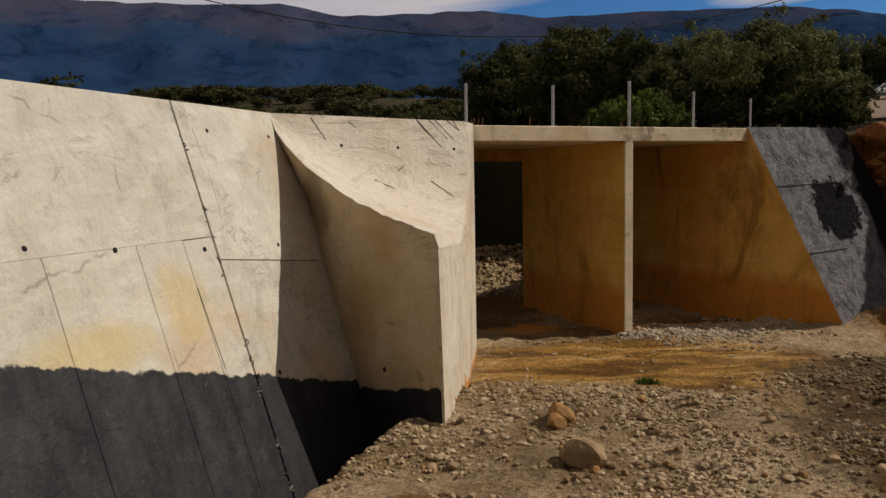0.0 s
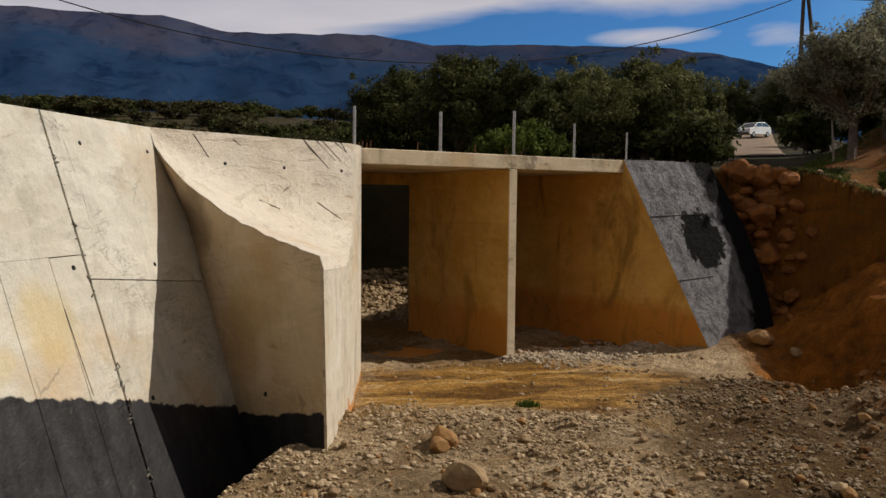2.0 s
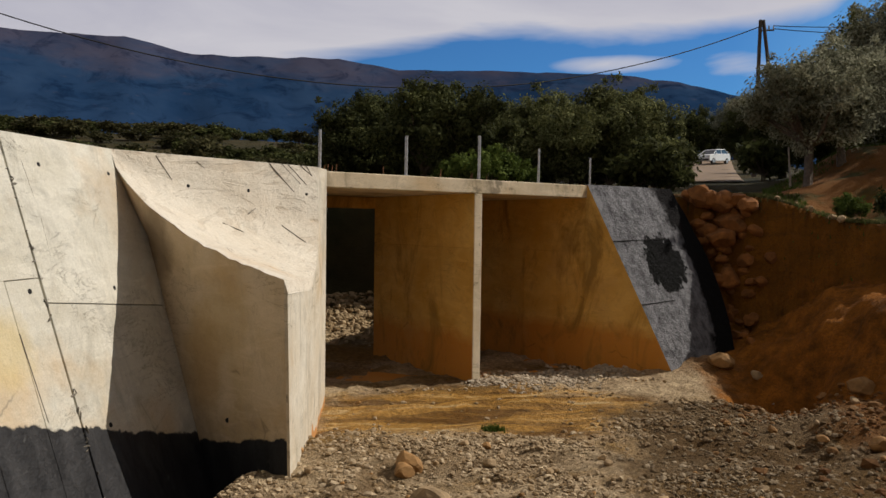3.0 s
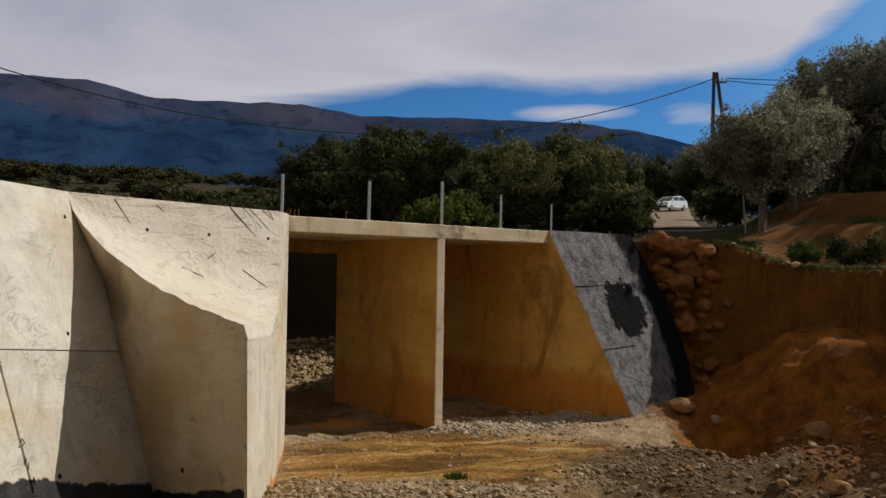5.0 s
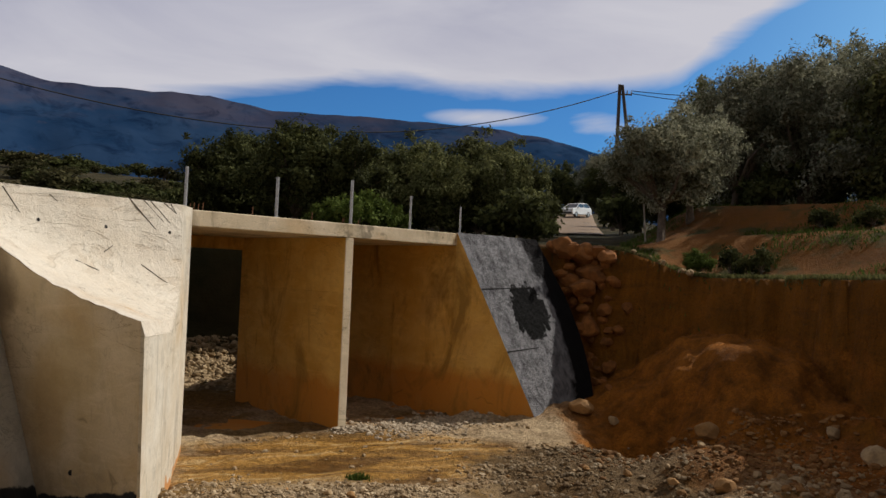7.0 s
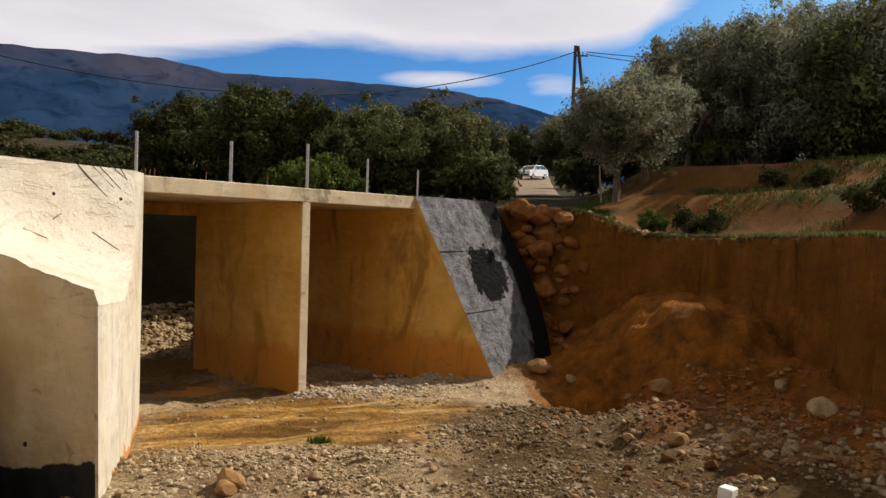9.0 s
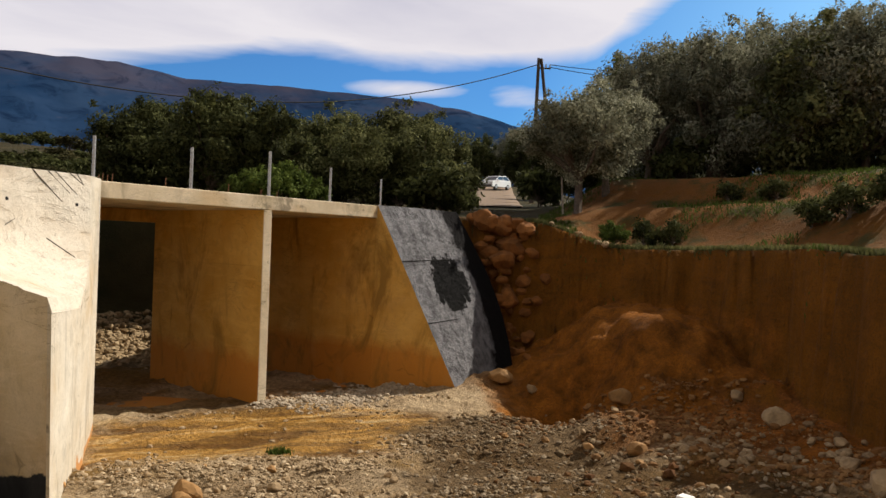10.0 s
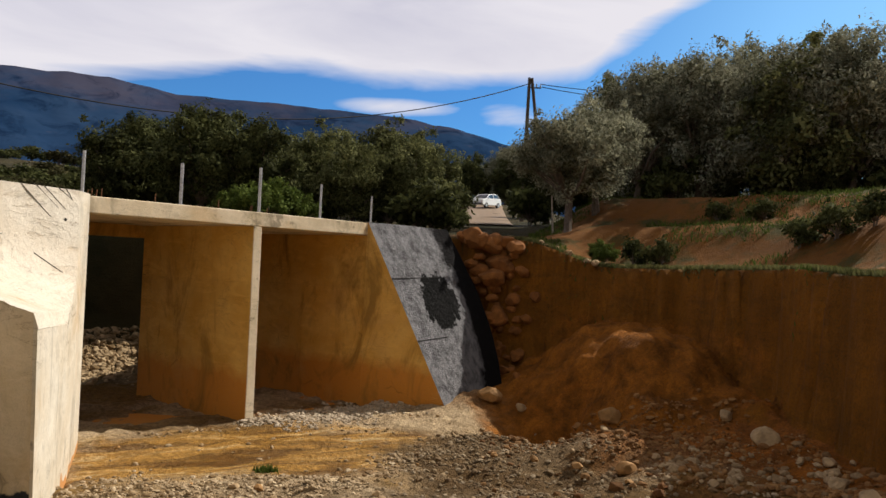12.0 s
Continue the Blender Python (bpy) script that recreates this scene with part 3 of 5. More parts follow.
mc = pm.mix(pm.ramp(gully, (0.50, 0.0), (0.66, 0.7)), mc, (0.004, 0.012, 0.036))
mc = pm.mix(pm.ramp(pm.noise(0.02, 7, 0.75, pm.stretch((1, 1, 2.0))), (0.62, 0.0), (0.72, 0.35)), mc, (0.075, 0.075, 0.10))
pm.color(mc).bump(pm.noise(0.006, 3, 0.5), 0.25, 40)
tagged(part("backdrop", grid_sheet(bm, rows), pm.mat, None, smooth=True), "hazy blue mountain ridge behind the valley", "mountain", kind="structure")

# ---- culvert ----
culvert = empty("culvert", "twin-cell cast concrete road culvert over the stream bed", "culvert")


def slab_block(u0, u1, v0, v1, z0, z1, bevel=0.015):
    bm = bmesh.new()
    ring = [(u0, v0), (u1, v0), (u1, v1), (u0, v1)]
    return prism(bm, [cul(*p, z0) for p in ring], [cul(*p, z1) for p in ring], bevel)


part("deck_slab", slab_block(-0.3, SPAN + 0.3, 0, LONG, SOFFIT, DECK), EDGE, culvert, "long cream concrete deck edge with board marks")
# unseen slab added behind the deck to keep skylight off the bank
part("rear_slab", slab_block(-0.6, SPAN + 0.6, LONG + 0.01, LONG + 4.0, SOFFIT, DECK), EDGE, culvert)
part("edge_beam", slab_block(0.0, SPAN, LONG - 0.3, LONG, SOFFIT - 0.32, SOFFIT - 0.003), CELL, culvert)
PIER_U = 3.885
for z0, z1 in ((-0.6, 3.13), (3.142, SOFFIT - 0.002)):
    part("pier_lift", slab_block(PIER_U - 0.11, PIER_U + 0.11, 0.03, LONG - 0.25, z0, z1, 0.008), CELL, culvert, "thin middle pier stained ochre by clay")
    part("pier_lift", slab_block(PIER_U - 0.1, PIER_U + 0.1, 0.035, LONG - 0.4, 3.1, 3.16, 0), CELL, culvert) if z0 < 0 else None
part("pier_nosing", slab_block(PIER_U - 0.113, PIER_U + 0.113, 0.0, 0.027, -0.6, SOFFIT - 0.004, 0.012), EDGE, culvert, "pale board-marked pier front")
part("abutment_wall", slab_block(-0.35, 0.0, 0.0, LONG, -0.6, SOFFIT - 0.002), EDGE, culvert)
for v0, v1, z0, z1 in ((0.01, 2.4, -0.6, 3.0), (2.41, LONG, -0.6, 3.0), (0.01, LONG, 3.01, SOFFIT - 0.002)):
    part("abutment_wall", slab_block(SPAN, SPAN + 0.35, v0, v1, z0, z1, 0.006), CELL, culvert)
part("abutment_wall", slab_block(SPAN + 0.02, SPAN + 0.3, 0.02, LONG - 0.02, -0.55, SOFFIT - 0.01, 0), CELL, culvert)
part("floor_slab", slab_block(-0.3, SPAN + 0.3, 0.6, LONG, -0.5, -0.06), CELL, culvert)

# ---- left retaining wall ----
wall_left = empty("wall_left", "battered cream concrete retaining wall with tarred foot", "retaining wall", kind="structure")


def wall_panel(s0, s1, z0, z1, out, back=0.5, bevel=0.005, fall0=0.0, fall1=0.0):
    front0, front1 = left_wall(s0, z0 - fall0, out), left_wall(s1, z0, out)
    top0, top1 = left_wall(s0, z1 - fall1, out), left_wall(s1, z1, out)
    shift = -WN * back
    return prism(bmesh.new(), [front0, front1, front1 + shift, front0 + shift], [top0, top1, top1 + shift, top0 + shift], bevel)


part("core", wall_panel(-1.3, 22, -1.6, CREST - 0.004, -0.05, 0.62, 0), SUNLIT, wall_left)
SEAM = 2.36
cuts_low = [-1.3, SEAM, 2.95, 3.75, 5.05, 6.3, 7.6, 9.2, 11.0, 14.0, 18.0]
cuts_high = [-0.9, SEAM, 5.6, 8.4, 11.5, 16.0]
for s0, s1 in zip(cuts_low, cuts_low[1:]):
    lift = 2.63 - 0.11 * (1.9 - s1) if s0 < SEAM else 2.98 + 0.045 * (s0 - SEAM)
    wide = 0.017 if s1 == SEAM else 0.002
    part("panel", wall_panel(s0 + (0.017 if s0 == SEAM else 0.003), s1 - wide, -1.55, lift - 0.006, 0.0, 0.09, fall1=0.11 * (s1 - s0) if s0 < SEAM else 0.0), SUNLIT, wall_left)
for s0, s1 in zip(cuts_high, cuts_high[1:]):
    lift = 2.63 - 0.11 * (1.9 - s1) if s0 < SEAM else 2.98 + 0.045 * (s0 - SEAM)
    wide = 0.017 if s1 == SEAM else 0.002
    part("panel", wall_panel(s0 + (0.017 if s0 == SEAM else 0.004), s1 - wide, lift + 0.006, CREST, 0.006, 0.09, fall0=0.11 * (s1 - s0) if s0 < SEAM else 0.0), SUNLIT, wall_left)

# broken concrete along the movement joint
chips = random.Random(3)
for k in range(60):
    z = chips.uniform(-0.6, 4.7)
    at = left_wall(SEAM + chips.gauss(0, 0.028), z, 0.002)
    bm = bmesh.new()
    bmesh.ops.create_icosphere(bm, subdivisions=1, radius=1.0)
    r = chips.uniform(0.006, 0.022)
    bmesh.ops.transform(bm, matrix=Matrix.LocRotScale(at, Euler((chips.random() * 6, chips.random() * 6, 0)), (r, r * 0.5, r * chips.uniform(1.0, 4.5))), verts=bm.verts)
    part("joint_chip", bm, CHIP, wall_left)
for s0, z0, s1, z1 in ((2.08, 4.4, 2.02, 3.75), (2.02, 3.7, 2.06, 3.1), (2.95, 2.4, 2.9, 1.4), (6.6, 3.22, 5.5, 3.15)):
    part("form_line", tube(bmesh.new(), left_wall(s0, z0, 0.002), left_wall(s1, z1, 0.002), 0.006, 0.004, 5), CHIP, wall_left)

# ---- left wing ----
wing_left = empty("wing_wall", "warped concrete wing wall with sunlit sloping top", "wing wall")
TIPFOOT = Vector((-0.02, 10.4, -0.9))
LTOP = Vector((0.46, 15.3, CREST))
LLOW = Vector((0.50, 14.84, 2.65))


def wing_edge(t):
    p = lerp(A, TIPTOP, t)
    chipped = 0.035 * noise.fractal(p * 4.5, 1, 2, 4) * min(1.0, 12 * t * (1 - t))
    return p - Vector((0, 0, 1.08 * t ** 0.5 * (1 - t) + chipped))


N = 28
bm = bmesh.new()


def wing_root(z):
    """Where the wing's face runs into the retaining wall."""
    s = -0.36 * min(1.0, (CREST - z) / 1.1) + 0.075 * max(0.0, CREST - 1.1 - z)
    return left_wall(s, z, -0.02)


def side_point(t, f):
    """A point of the warped side face: t from the wall to the nose, f from the edge to the foot."""
    p = lerp(wing_root(CREST + (-0.9 - CREST) * f), lerp(TIPTOP, TIPFOOT, f), t)
    p += (wing_edge(t) - lerp(A, TIPTOP, t)) * (1 - f)
    swell = 0.03 * noise.fractal(p * 1.3, 1, 2, 3) * 4 * t * (1 - t)
    return p + Vector((-0.35, -0.9, 0)) * swell


grid_sheet(bm, [[side_point(i / 40, j / 36) for j in range(37)] for i in range(41)])
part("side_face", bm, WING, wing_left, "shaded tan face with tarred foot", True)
bm = bmesh.new()
turn_a, turn_b = lerp(LTOP, LLOW, 0.45), lerp(LLOW, TIPTOP, 0.5)
right = [lerp(LTOP, turn_a, j / 5) for j in range(5)]
right += [lerp(lerp(turn_a, LLOW, j / 10), lerp(LLOW, turn_b, j / 10), j / 10) for j in range(11)]
right += [lerp(turn_b, TIPTOP, (j + 1) / 5) for j in range(5)]
rows = []
for j, q in enumerate(right):
    f = j / 20
    row = []
    for i in range(N + 1):
        t = i / N
        p = lerp(A, q, t)
        bump = 0.012 * noise.fractal(p * 2.5, 1, 2, 4) * min(1, 6 * t * (1 - t)) * (0 if j in (0, len(right) - 1) else 1)
        row.append(p + (wing_edge(t) - lerp(A, TIPTOP, t)) * f + Vector((bump, -bump, bump)))
    rows.append(row)
top_rows = rows
part("sloping_top", grid_sheet(bm, rows), SLOPE, wing_left, "sunlit rough-cast slope with diagonal board marks", True)
# channel-side face, with the ledge's bevelled lip above it
lip = Vector((0.05, -0.01, -0.16))
ltop_in, corner = cul(0.0, 0, CREST), cul(0.0, 0, 0)
bm = bmesh.new()
face = [ltop_in] + right[:11] + [right[11] + lip * 0.3, right[14] + lip * 1.2, TIPTOP + lip, TIPFOOT + Vector((0.03, 0, 0)), Vector((corner.x, corner.y, -0.9)), Vector((corner.x, corner.y, 2.2))]
bm.faces.new([bm.verts.new(p) for p in face])
part("channel_face", bm, TIP, wing_left, "bright end face streaked with drips")
bm = bmesh.new()
grid_sheet(bm, [right[10:], [right[10 + k] + lip * min(1.2, 0.3 * k) for k in range(len(right) - 10)]])
part("lip", bm, SLOPE, wing_left)
bm = bmesh.new()
grid_sheet(bm, [[TIPTOP, TIPFOOT], [TIPTOP + lip, TIPFOOT + Vector((0.03, 0, 0))]])
part("nose", bm, EDGE, wing_left)
bm = bmesh.new()
bm.faces.new([bm.verts.new(p) for p in (A, LTOP, ltop_in, cul(0, 0.5, CREST), A - WN * 0.5)])
part("crown", bm, EDGE, wing_left)

# ---- right wing ----
wing_right = empty("wing_wall", "splayed concrete wing wall with worn bitumen slope", "wing wall")
RTOP = cul(SPAN, 0, CREST)
FOOT = Vector((9.06, 17.42, -0.1))
CTOP = RTOP + U * 3.3


def tarred(a, z):
    """A point on the battered slope, a metres along the crest."""
    return RTOP + U * a - V * (0.47 * (CREST - z)) + Vector((0, 0, z - CREST))


edge_at = lambda z: (FOOT - RTOP).dot(U) * (CREST - z) / (CREST - FOOT.z)
bm = bmesh.new()
rows = []
for k in range(17):
    z = CREST + (-0.1 - CREST) * k / 16
    a0 = edge_at(z)
    a1 = 3.3 + 0.30 * (CREST - z) - 0.115 * max(0, CREST - z - 1.2) ** 2.0
    a1 = max(a1, a0 + 0.06)
    rows.append([tarred(a0 + (a1 - a0) * i / 10, z) - V * (0.05 * noise.fractal(Vector((i * 0.5, k * 0.6, 7)), 1, 2, 4) * (0 if i == 0 else 1)) for i in range(11)])
grid_sheet(bm, rows)
part("tarred_slope", bm, TAR, wing_right, "grey-black bitumen coat worn in patches", True)
bm = bmesh.new()
edge = [tarred(edge_at(CREST + (-0.1 - CREST) * k / 16), CREST + (-0.1 - CREST) * k / 16) for k in range(17)]
inner = [Vector((RTOP.x, RTOP.y, p.z)) for p in edge]
grid_sheet(bm, [edge, inner])
part("channel_face", bm, CELL, wing_right, "shaded ochre-stained face")
bm = bmesh.new()
bm.faces.new([bm.verts.new(p) for p in (RTOP, CTOP, CTOP + V * 0.5, RTOP + V * 0.5)])
part("crown", bm, EDGE, wing_right)
for z in (3.3, 1.75):
    a0 = edge_at(z) + 0.02
    part("lift_joint", tube(bmesh.new(), tarred(a0, z) - V * 0.004, tarred(a0 + (1.9 if z > 3 else 1.25), z + 0.06) - V * 0.02, 0.016, 0.012, 5), HOLE, wing_right)

# ---- directions from the camera's stand, for placing far things ----
def spot(az, dist, lift=0.0):
    a = radians(az)
    return at_ground(dist * math.sin(a), dist * math.cos(a), lift)


def high(az, el, dist):
    a = radians(az)
    return Vector((dist * math.sin(a), dist * math.cos(a), EYE + dist * math.tan(radians(el))))


# ---- marks on the concrete ----
# near-black disc without recess; the shade inside a hole is its colour
def disc(bm, at, normal, r):
    return tube(bm, at - normal * 0.05, at + normal * 0.006, r, r * 0.9, 9)


face_n = (WN + Vector((0, 0, BATTER))).normalized()
for s, z in ((5.21, 3.09), (4.08, 2.97), (2.59, 2.84), (0.92, 2.75), (1.77, 4.38), (0.25, 4.36), (1.84, 1.11)):
    part("tie_hole", disc(bmesh.new(), left_wall(s, z), face_n, 0.036), HOLE, wall_left, "dark open tie hole")


def patch_spot(az, el):
    want = Vector((math.sin(radians(az)), math.cos(radians(az)), math.tan(radians(el)))).normalized()
    best = None
    for j in range(len(top_rows) - 1):
        for i in range(2, N):
            p = top_rows[j][i]
            d = (p - Vector((0, 0, EYE))).normalized().dot(want)
            if best is None or d > best[0]:
                n = (top_rows[j][i] - top_rows[j][i - 1]).cross(top_rows[j + 1][i] - top_rows[j][i])
                best = (d, p, n.normalized())
    n = best[2] if best[2].y < 0 else -best[2]
    return best[1], n


for az, el in ((-7.0, 2.4), (-3.0, 2.25), (0.9, 2.1)):
    p, n = patch_spot(az, el)
    part("tie_hole", disc(bmesh.new(), p, n, 0.034), HOLE, wing_left, "dark open tie hole")
part("tie_hole", disc(bmesh.new(), side_point(0.47, 0.60), Vector((-0.4, -0.9, 0)), 0.04), HOLE, wing_left, "dark open tie hole")
# board fins left by the formwork near the crown
for az0, el0, az1, el1 in ((-9.2, 4.3, -8.2, 2.9), (-6.5, 4.15, -6.0, 3.5), (-1.6, 3.9, 0.0, 2.3), (-1.0, 3.9, 0.5, 2.5), (-0.3, 3.9, 0.9, 2.8), (0.4, 3.9, 1.3, 3.0),
                           (0.9, 3.9, 1.5, 3.3), (-3.4, 0.6, -2.8, 0.9), (-0.9, -0.2, 0.9, -1.6), (-4.6, -0.2, -3.6, -0.9)):
    (p, n), (q, m) = patch_spot(az0, el0), patch_spot(az1, el1)
    part("board_fin", tube(bmesh.new(), p, q, 0.011, 0.006, 5), CHIP, wing_left)

# ---- posts and starter bars on the deck ----
def deck_u(az):
    k = math.tan(radians(az))
    base = L0 + V * 0.14
    return (k * base.y - base.x) / (U.x - k * U.y)


posts = [(1.85, 0.84, 0.032), (8.08, 0.87, 0.034), (13.4, 1.02, 0.034), (17.72, 0.84, 0.028), (21.38, 0.72, 0.024)]
for az, tall, r in posts:
    base = cul(deck_u(az), 0.14, DECK)
    post = empty("railing_post", "slim grey steel post upright on the deck edge", "post", base, "deck posts")
    part("shaft", tube(bmesh.new(), (0, 0, 0.012), (0.004, 0, tall), r, r, 10), STEEL, post)
    part("base_plate", box(bmesh.new(), -0.07, 0.07, -0.07, 0.07, 0, 0.012, 0.003), STEEL, post)
RUST = plain("rusty_bar", (0.16, 0.075, 0.035), 0.85, 0.2, 0.3, 30)
for az, tall in ((6.55, 0.19), (10.75, 0.20), (14.1, 0.12), (2.3, 0.13), (2.55, 0.16), (2.85, 0.14), (3.15, 0.17), (12.95, 0.12), (13.05, 0.15)):
    base = cul(deck_u(az), 0.22, DECK)
    bar = tagged(part("starter_bar", tube(bmesh.new(), (0, 0, 0), (0.01, 0, tall), 0.011, 0.011, 6), RUST), "short rusty steel bar cast into the deck", "rebar", "starter bars")
    bar.location = base

# ---- loose stones ----
def stone_mesh(seed, squash=0.72, rings=2, name="stone", material=None):
    bm = bmesh.new()
    bmesh.ops.create_icosphere(bm, subdivisions=rings, radius=1.0)
    off = Vector((seed * 3.7, seed * 1.3, 0))
    # knocked-off faces
    pick = random.Random(seed)
    cuts = [(Vector((pick.gauss(0, 1), pick.gauss(0, 1), pick.gauss(0, 1))).normalized(), pick.uniform(0.62, 0.92)) for _ in range(11)]
    for v in bm.verts:
        w = noise.fractal(v.co * 0.9 + off, 1.0, 2.0, 3)
        v.co *= 1 + 0.22 * w
        for n, d in cuts:
            over = v.co.dot(n) - d
            if over > 0:
                v.co -= n * over * 0.94
        v.co *= 1 + 0.035 * noise.fractal(v.co * 4.0 + off, 1.0, 2.0, 3)
        v.co.z *= squash
    return mesh_of(bm, name, material or STONE, False)


rng = random.Random(4)
kinds = [stone_mesh(i, 0.6 + 0.06 * i, 3, "stone", STONE if i % 3 else TANSTONE) for i in range(6)]
CLAY = plain("raw_clay_lump", (0.215, 0.082, 0.018), 0.95, 0, 0.35, 4, 0.8)
clods = [stone_mesh(20 + i, 0.8, 3, "stone", CLAY) for i in range(4)]


def stone_at(name, place, size, mesh, label, group, spin=None, sink=0.38):
    ob = tagged(new(name, mesh), label, "stone", group)
    ob.matrix_world = Matrix.LocRotScale(place + Vector((0, 0, size * (0.7 - sink))), Euler((rng.uniform(-0.5, 0.5), rng.uniform(-0.5, 0.5), spin if spin is not None else rng.uniform(0, 6.3))),
                                         (size, size * rng.uniform(0.75, 1.1), size))
    return ob


def ray_ground(az, el, start=5.0, reach=40.0):
    """Where a sight line first meets the ground."""
    d = np.arange(start, reach, 0.05)
    x, y = d * math.sin(radians(az)), d * math.cos(radians(az))
    g = ground_level(x, y)
    hit = np.nonzero(EYE + d * math.tan(radians(el)) <= g)[0]
    k = hit[0] if len(hit) else len(d) - 1
    return Vector((x[k], y[k], g[k]))


for az, el, size, kind, label in ((8.5, -17.7, 0.22, 3, "rounded ochre boulder on the gravel"), (10.2, -20.4, 0.28, 1, "large pale limestone boulder on the gravel"),
                                  (40.4, -13.9, 0.24, 0, "rounded ochre boulder at the earth heap's foot"), (49.6, -10.9, 0.25, 4, "large pale boulder below the cut bank"),
                                  (39.2, -10.4, 0.29, 0, "big ochre boulder bedded in the heap"), (8.2, -18.0, 0.16, 3, "tan boulder on the gravel"),
                                  (14.5, -17.4, 0.11, 1, "pale stone on the gravel"), (32.9, -10.2, 0.17, 2, "pale stone beside the wing wall"),
                                  (54.0, -13.2, 0.2, 4, "pale boulder below the cut bank"), (56.0, -14.2, 0.22, 5, "pale boulder below the cut bank"),
                                  (47.0, -9.6, 0.2, 1, "pale boulder on the rubble"), (30.6, -9.6, 0.36, 0, "flat ochre boulder beside the wing wall")):
    stone_at("boulder", ray_ground(az, el), size, kinds[kind], label, "boulders")
for k in range(190):
    az, el = rng.uniform(-6, 57), -rng.uniform(10.6, 22.0)
    if az < 24 and el > -14.5 and rng.random() < 0.75:
        continue
    p = ray_ground(az, el)
    if p.z > 3 or (p.x - A.x) * WN.x + (p.y - A.y) * WN.y < 2.6:
        continue
    if ((p.x - 3.6) / 4.2) ** 2 + ((p.y - 14.9) / 2.2) ** 2 < 1 and rng.random() < 0.8:
        continue
    size = 0.03 + 0.06 * rng.random() ** 2.4 + (0.05 * rng.random() if az > 33 else 0)
    stone_at("stone", p, size, kinds[rng.randrange(6)], "weathered loose stone lying on the gravel", "loose stones")
# rocks tumbled beside the right wing
for k, (az, el, size) in enumerate(((28.2, 2.0, 0.26), (29.4, 1.7, 0.36), (30.6, 1.5, 0.30), (28.9, 0.5, 0.40), (30.2, 0.2, 0.44), (31.3, 0.4, 0.30), (29.6, -0.9, 0.36), (30.9, -1.2, 0.46),
                                    (32.0, -1.9, 0.30), (30.3, -2.5, 0.40), (31.4, -2.9, 0.34), (30.8, -4.0, 0.42), (32.0, -4.2, 0.26), (30.0, -4.8, 0.36), (33.0, -4.4, 0.22), (31.0, -6.0, 0.30),
                                    (32.4, -6.6, 0.26), (30.1, -7.4, 0.34), (32.6, -0.4, 0.22), (33.6, -3.4, 0.2))):
    p = ray_ground(az, el, 14)
    stone_at("boulder", p, size, clods[k % 4], "clay-coated boulder tumbled down the cut bank", "bank boulders", sink=0.55)
for k in range(70):
    el = rng.uniform(-8.0, 2.2)
    p = ray_ground(rng.uniform(28.6, 32.0) - 0.1 * el, el, 14)
    stone_at("boulder", p, rng.uniform(0.10, 0.22), clods[k % 4], "clay-coated boulder tumbled down the cut bank", "bank boulders", sink=0.5)


def gravel(name, label, count, place, size, material, seed, fine=False):
    """Countless stones in one mesh."""
    r = np.random.RandomState(seed)
    xy, sz = place(r, count), size(r, count)
    z = ground_level(xy[:, 0], xy[:, 1])
    g = 0.618
    if fine:
        base = np.array([(1, 0, 0), (-0.5, 0.87, 0), (-0.5, -0.87, 0), (0.35, 0.6, 0.75), (0.3, -0.65, 0.7), (-0.75, 0, 0.72)], float)
        faces = np.array([(0, 1, 3), (1, 5, 3), (1, 2, 5), (2, 4, 5), (2, 0, 4), (0, 3, 4), (3, 5, 4)])
    else:
        base = np.array([(0, 1, g), (0, -1, g), (0, 1, -g), (0, -1, -g), (1, g, 0), (-1, g, 0), (1, -g, 0), (-1, -g, 0), (g, 0, 1), (-g, 0, 1), (g, 0, -1), (-g, 0, -1)]) * (0.88, 0.80, 0.58)
        faces = np.array([(0, 9, 8), (0, 5, 9), (0, 2, 5), (0, 4, 2), (0, 8, 4), (1, 8, 9), (1, 9, 7), (1, 7, 3), (1, 3, 6), (1, 6, 8), (9, 5, 7), (5, 2, 11), (2, 4, 10), (4, 8, 6), (7, 5, 11), (11, 2, 10), (10, 4, 6), (3, 7, 11), (3, 11, 10), (3, 10, 6)])
    n, m = len(xy), len(base)
    pts = np.repeat(base[None], n, 0) * (1 + 0.5 * (r.rand(n, m, 1) - 0.5)) * (sz[:, None, None] * (0.7 + 0.6 * r.rand(n, 1, 3)))
    a = r.rand(n) * 6.283
    c, s = np.cos(a)[:, None], np.sin(a)[:, None]
    x, y = pts[..., 0] * c - pts[..., 1] * s, pts[..., 0] * s + pts[..., 1] * c
    out = np.stack([x + xy[:, :1], y + xy[:, 1:], pts[..., 2] + z[:, None] + 0.15 * sz[:, None]], -1).reshape(-1, 3)
    fs = (faces[None] + (np.arange(n) * m)[:, None, None]).reshape(-1, 3)
    data = bpy.data.meshes.new(name)
    data.from_pydata(out.tolist(), [], fs.tolist())
    data.materials.append(material)
    return tagged(new(name, data), label, "gravel", kind="stuff")


def gravel_paint(name, dark, light):
    p = Paint(name, 0.9, specular=0.2)
    isl = p.nodes.new("ShaderNodeNewGeometry").outputs["Random Per Island"]
    c = p.mix(p.ramp(isl, (0.0, 0.0), (1.0, 1.0)), dark, light)
    c = p.mix(p.ramp(p.noise(25, 3), (0.35, 0.35), (0.6, 0.0)), c, tuple(v * 0.45 for v in dark))
    return p.color(dark_patch(p, c, p.mix(1.0, c, 0.5, "MULTIPLY"), 0.75)).mat


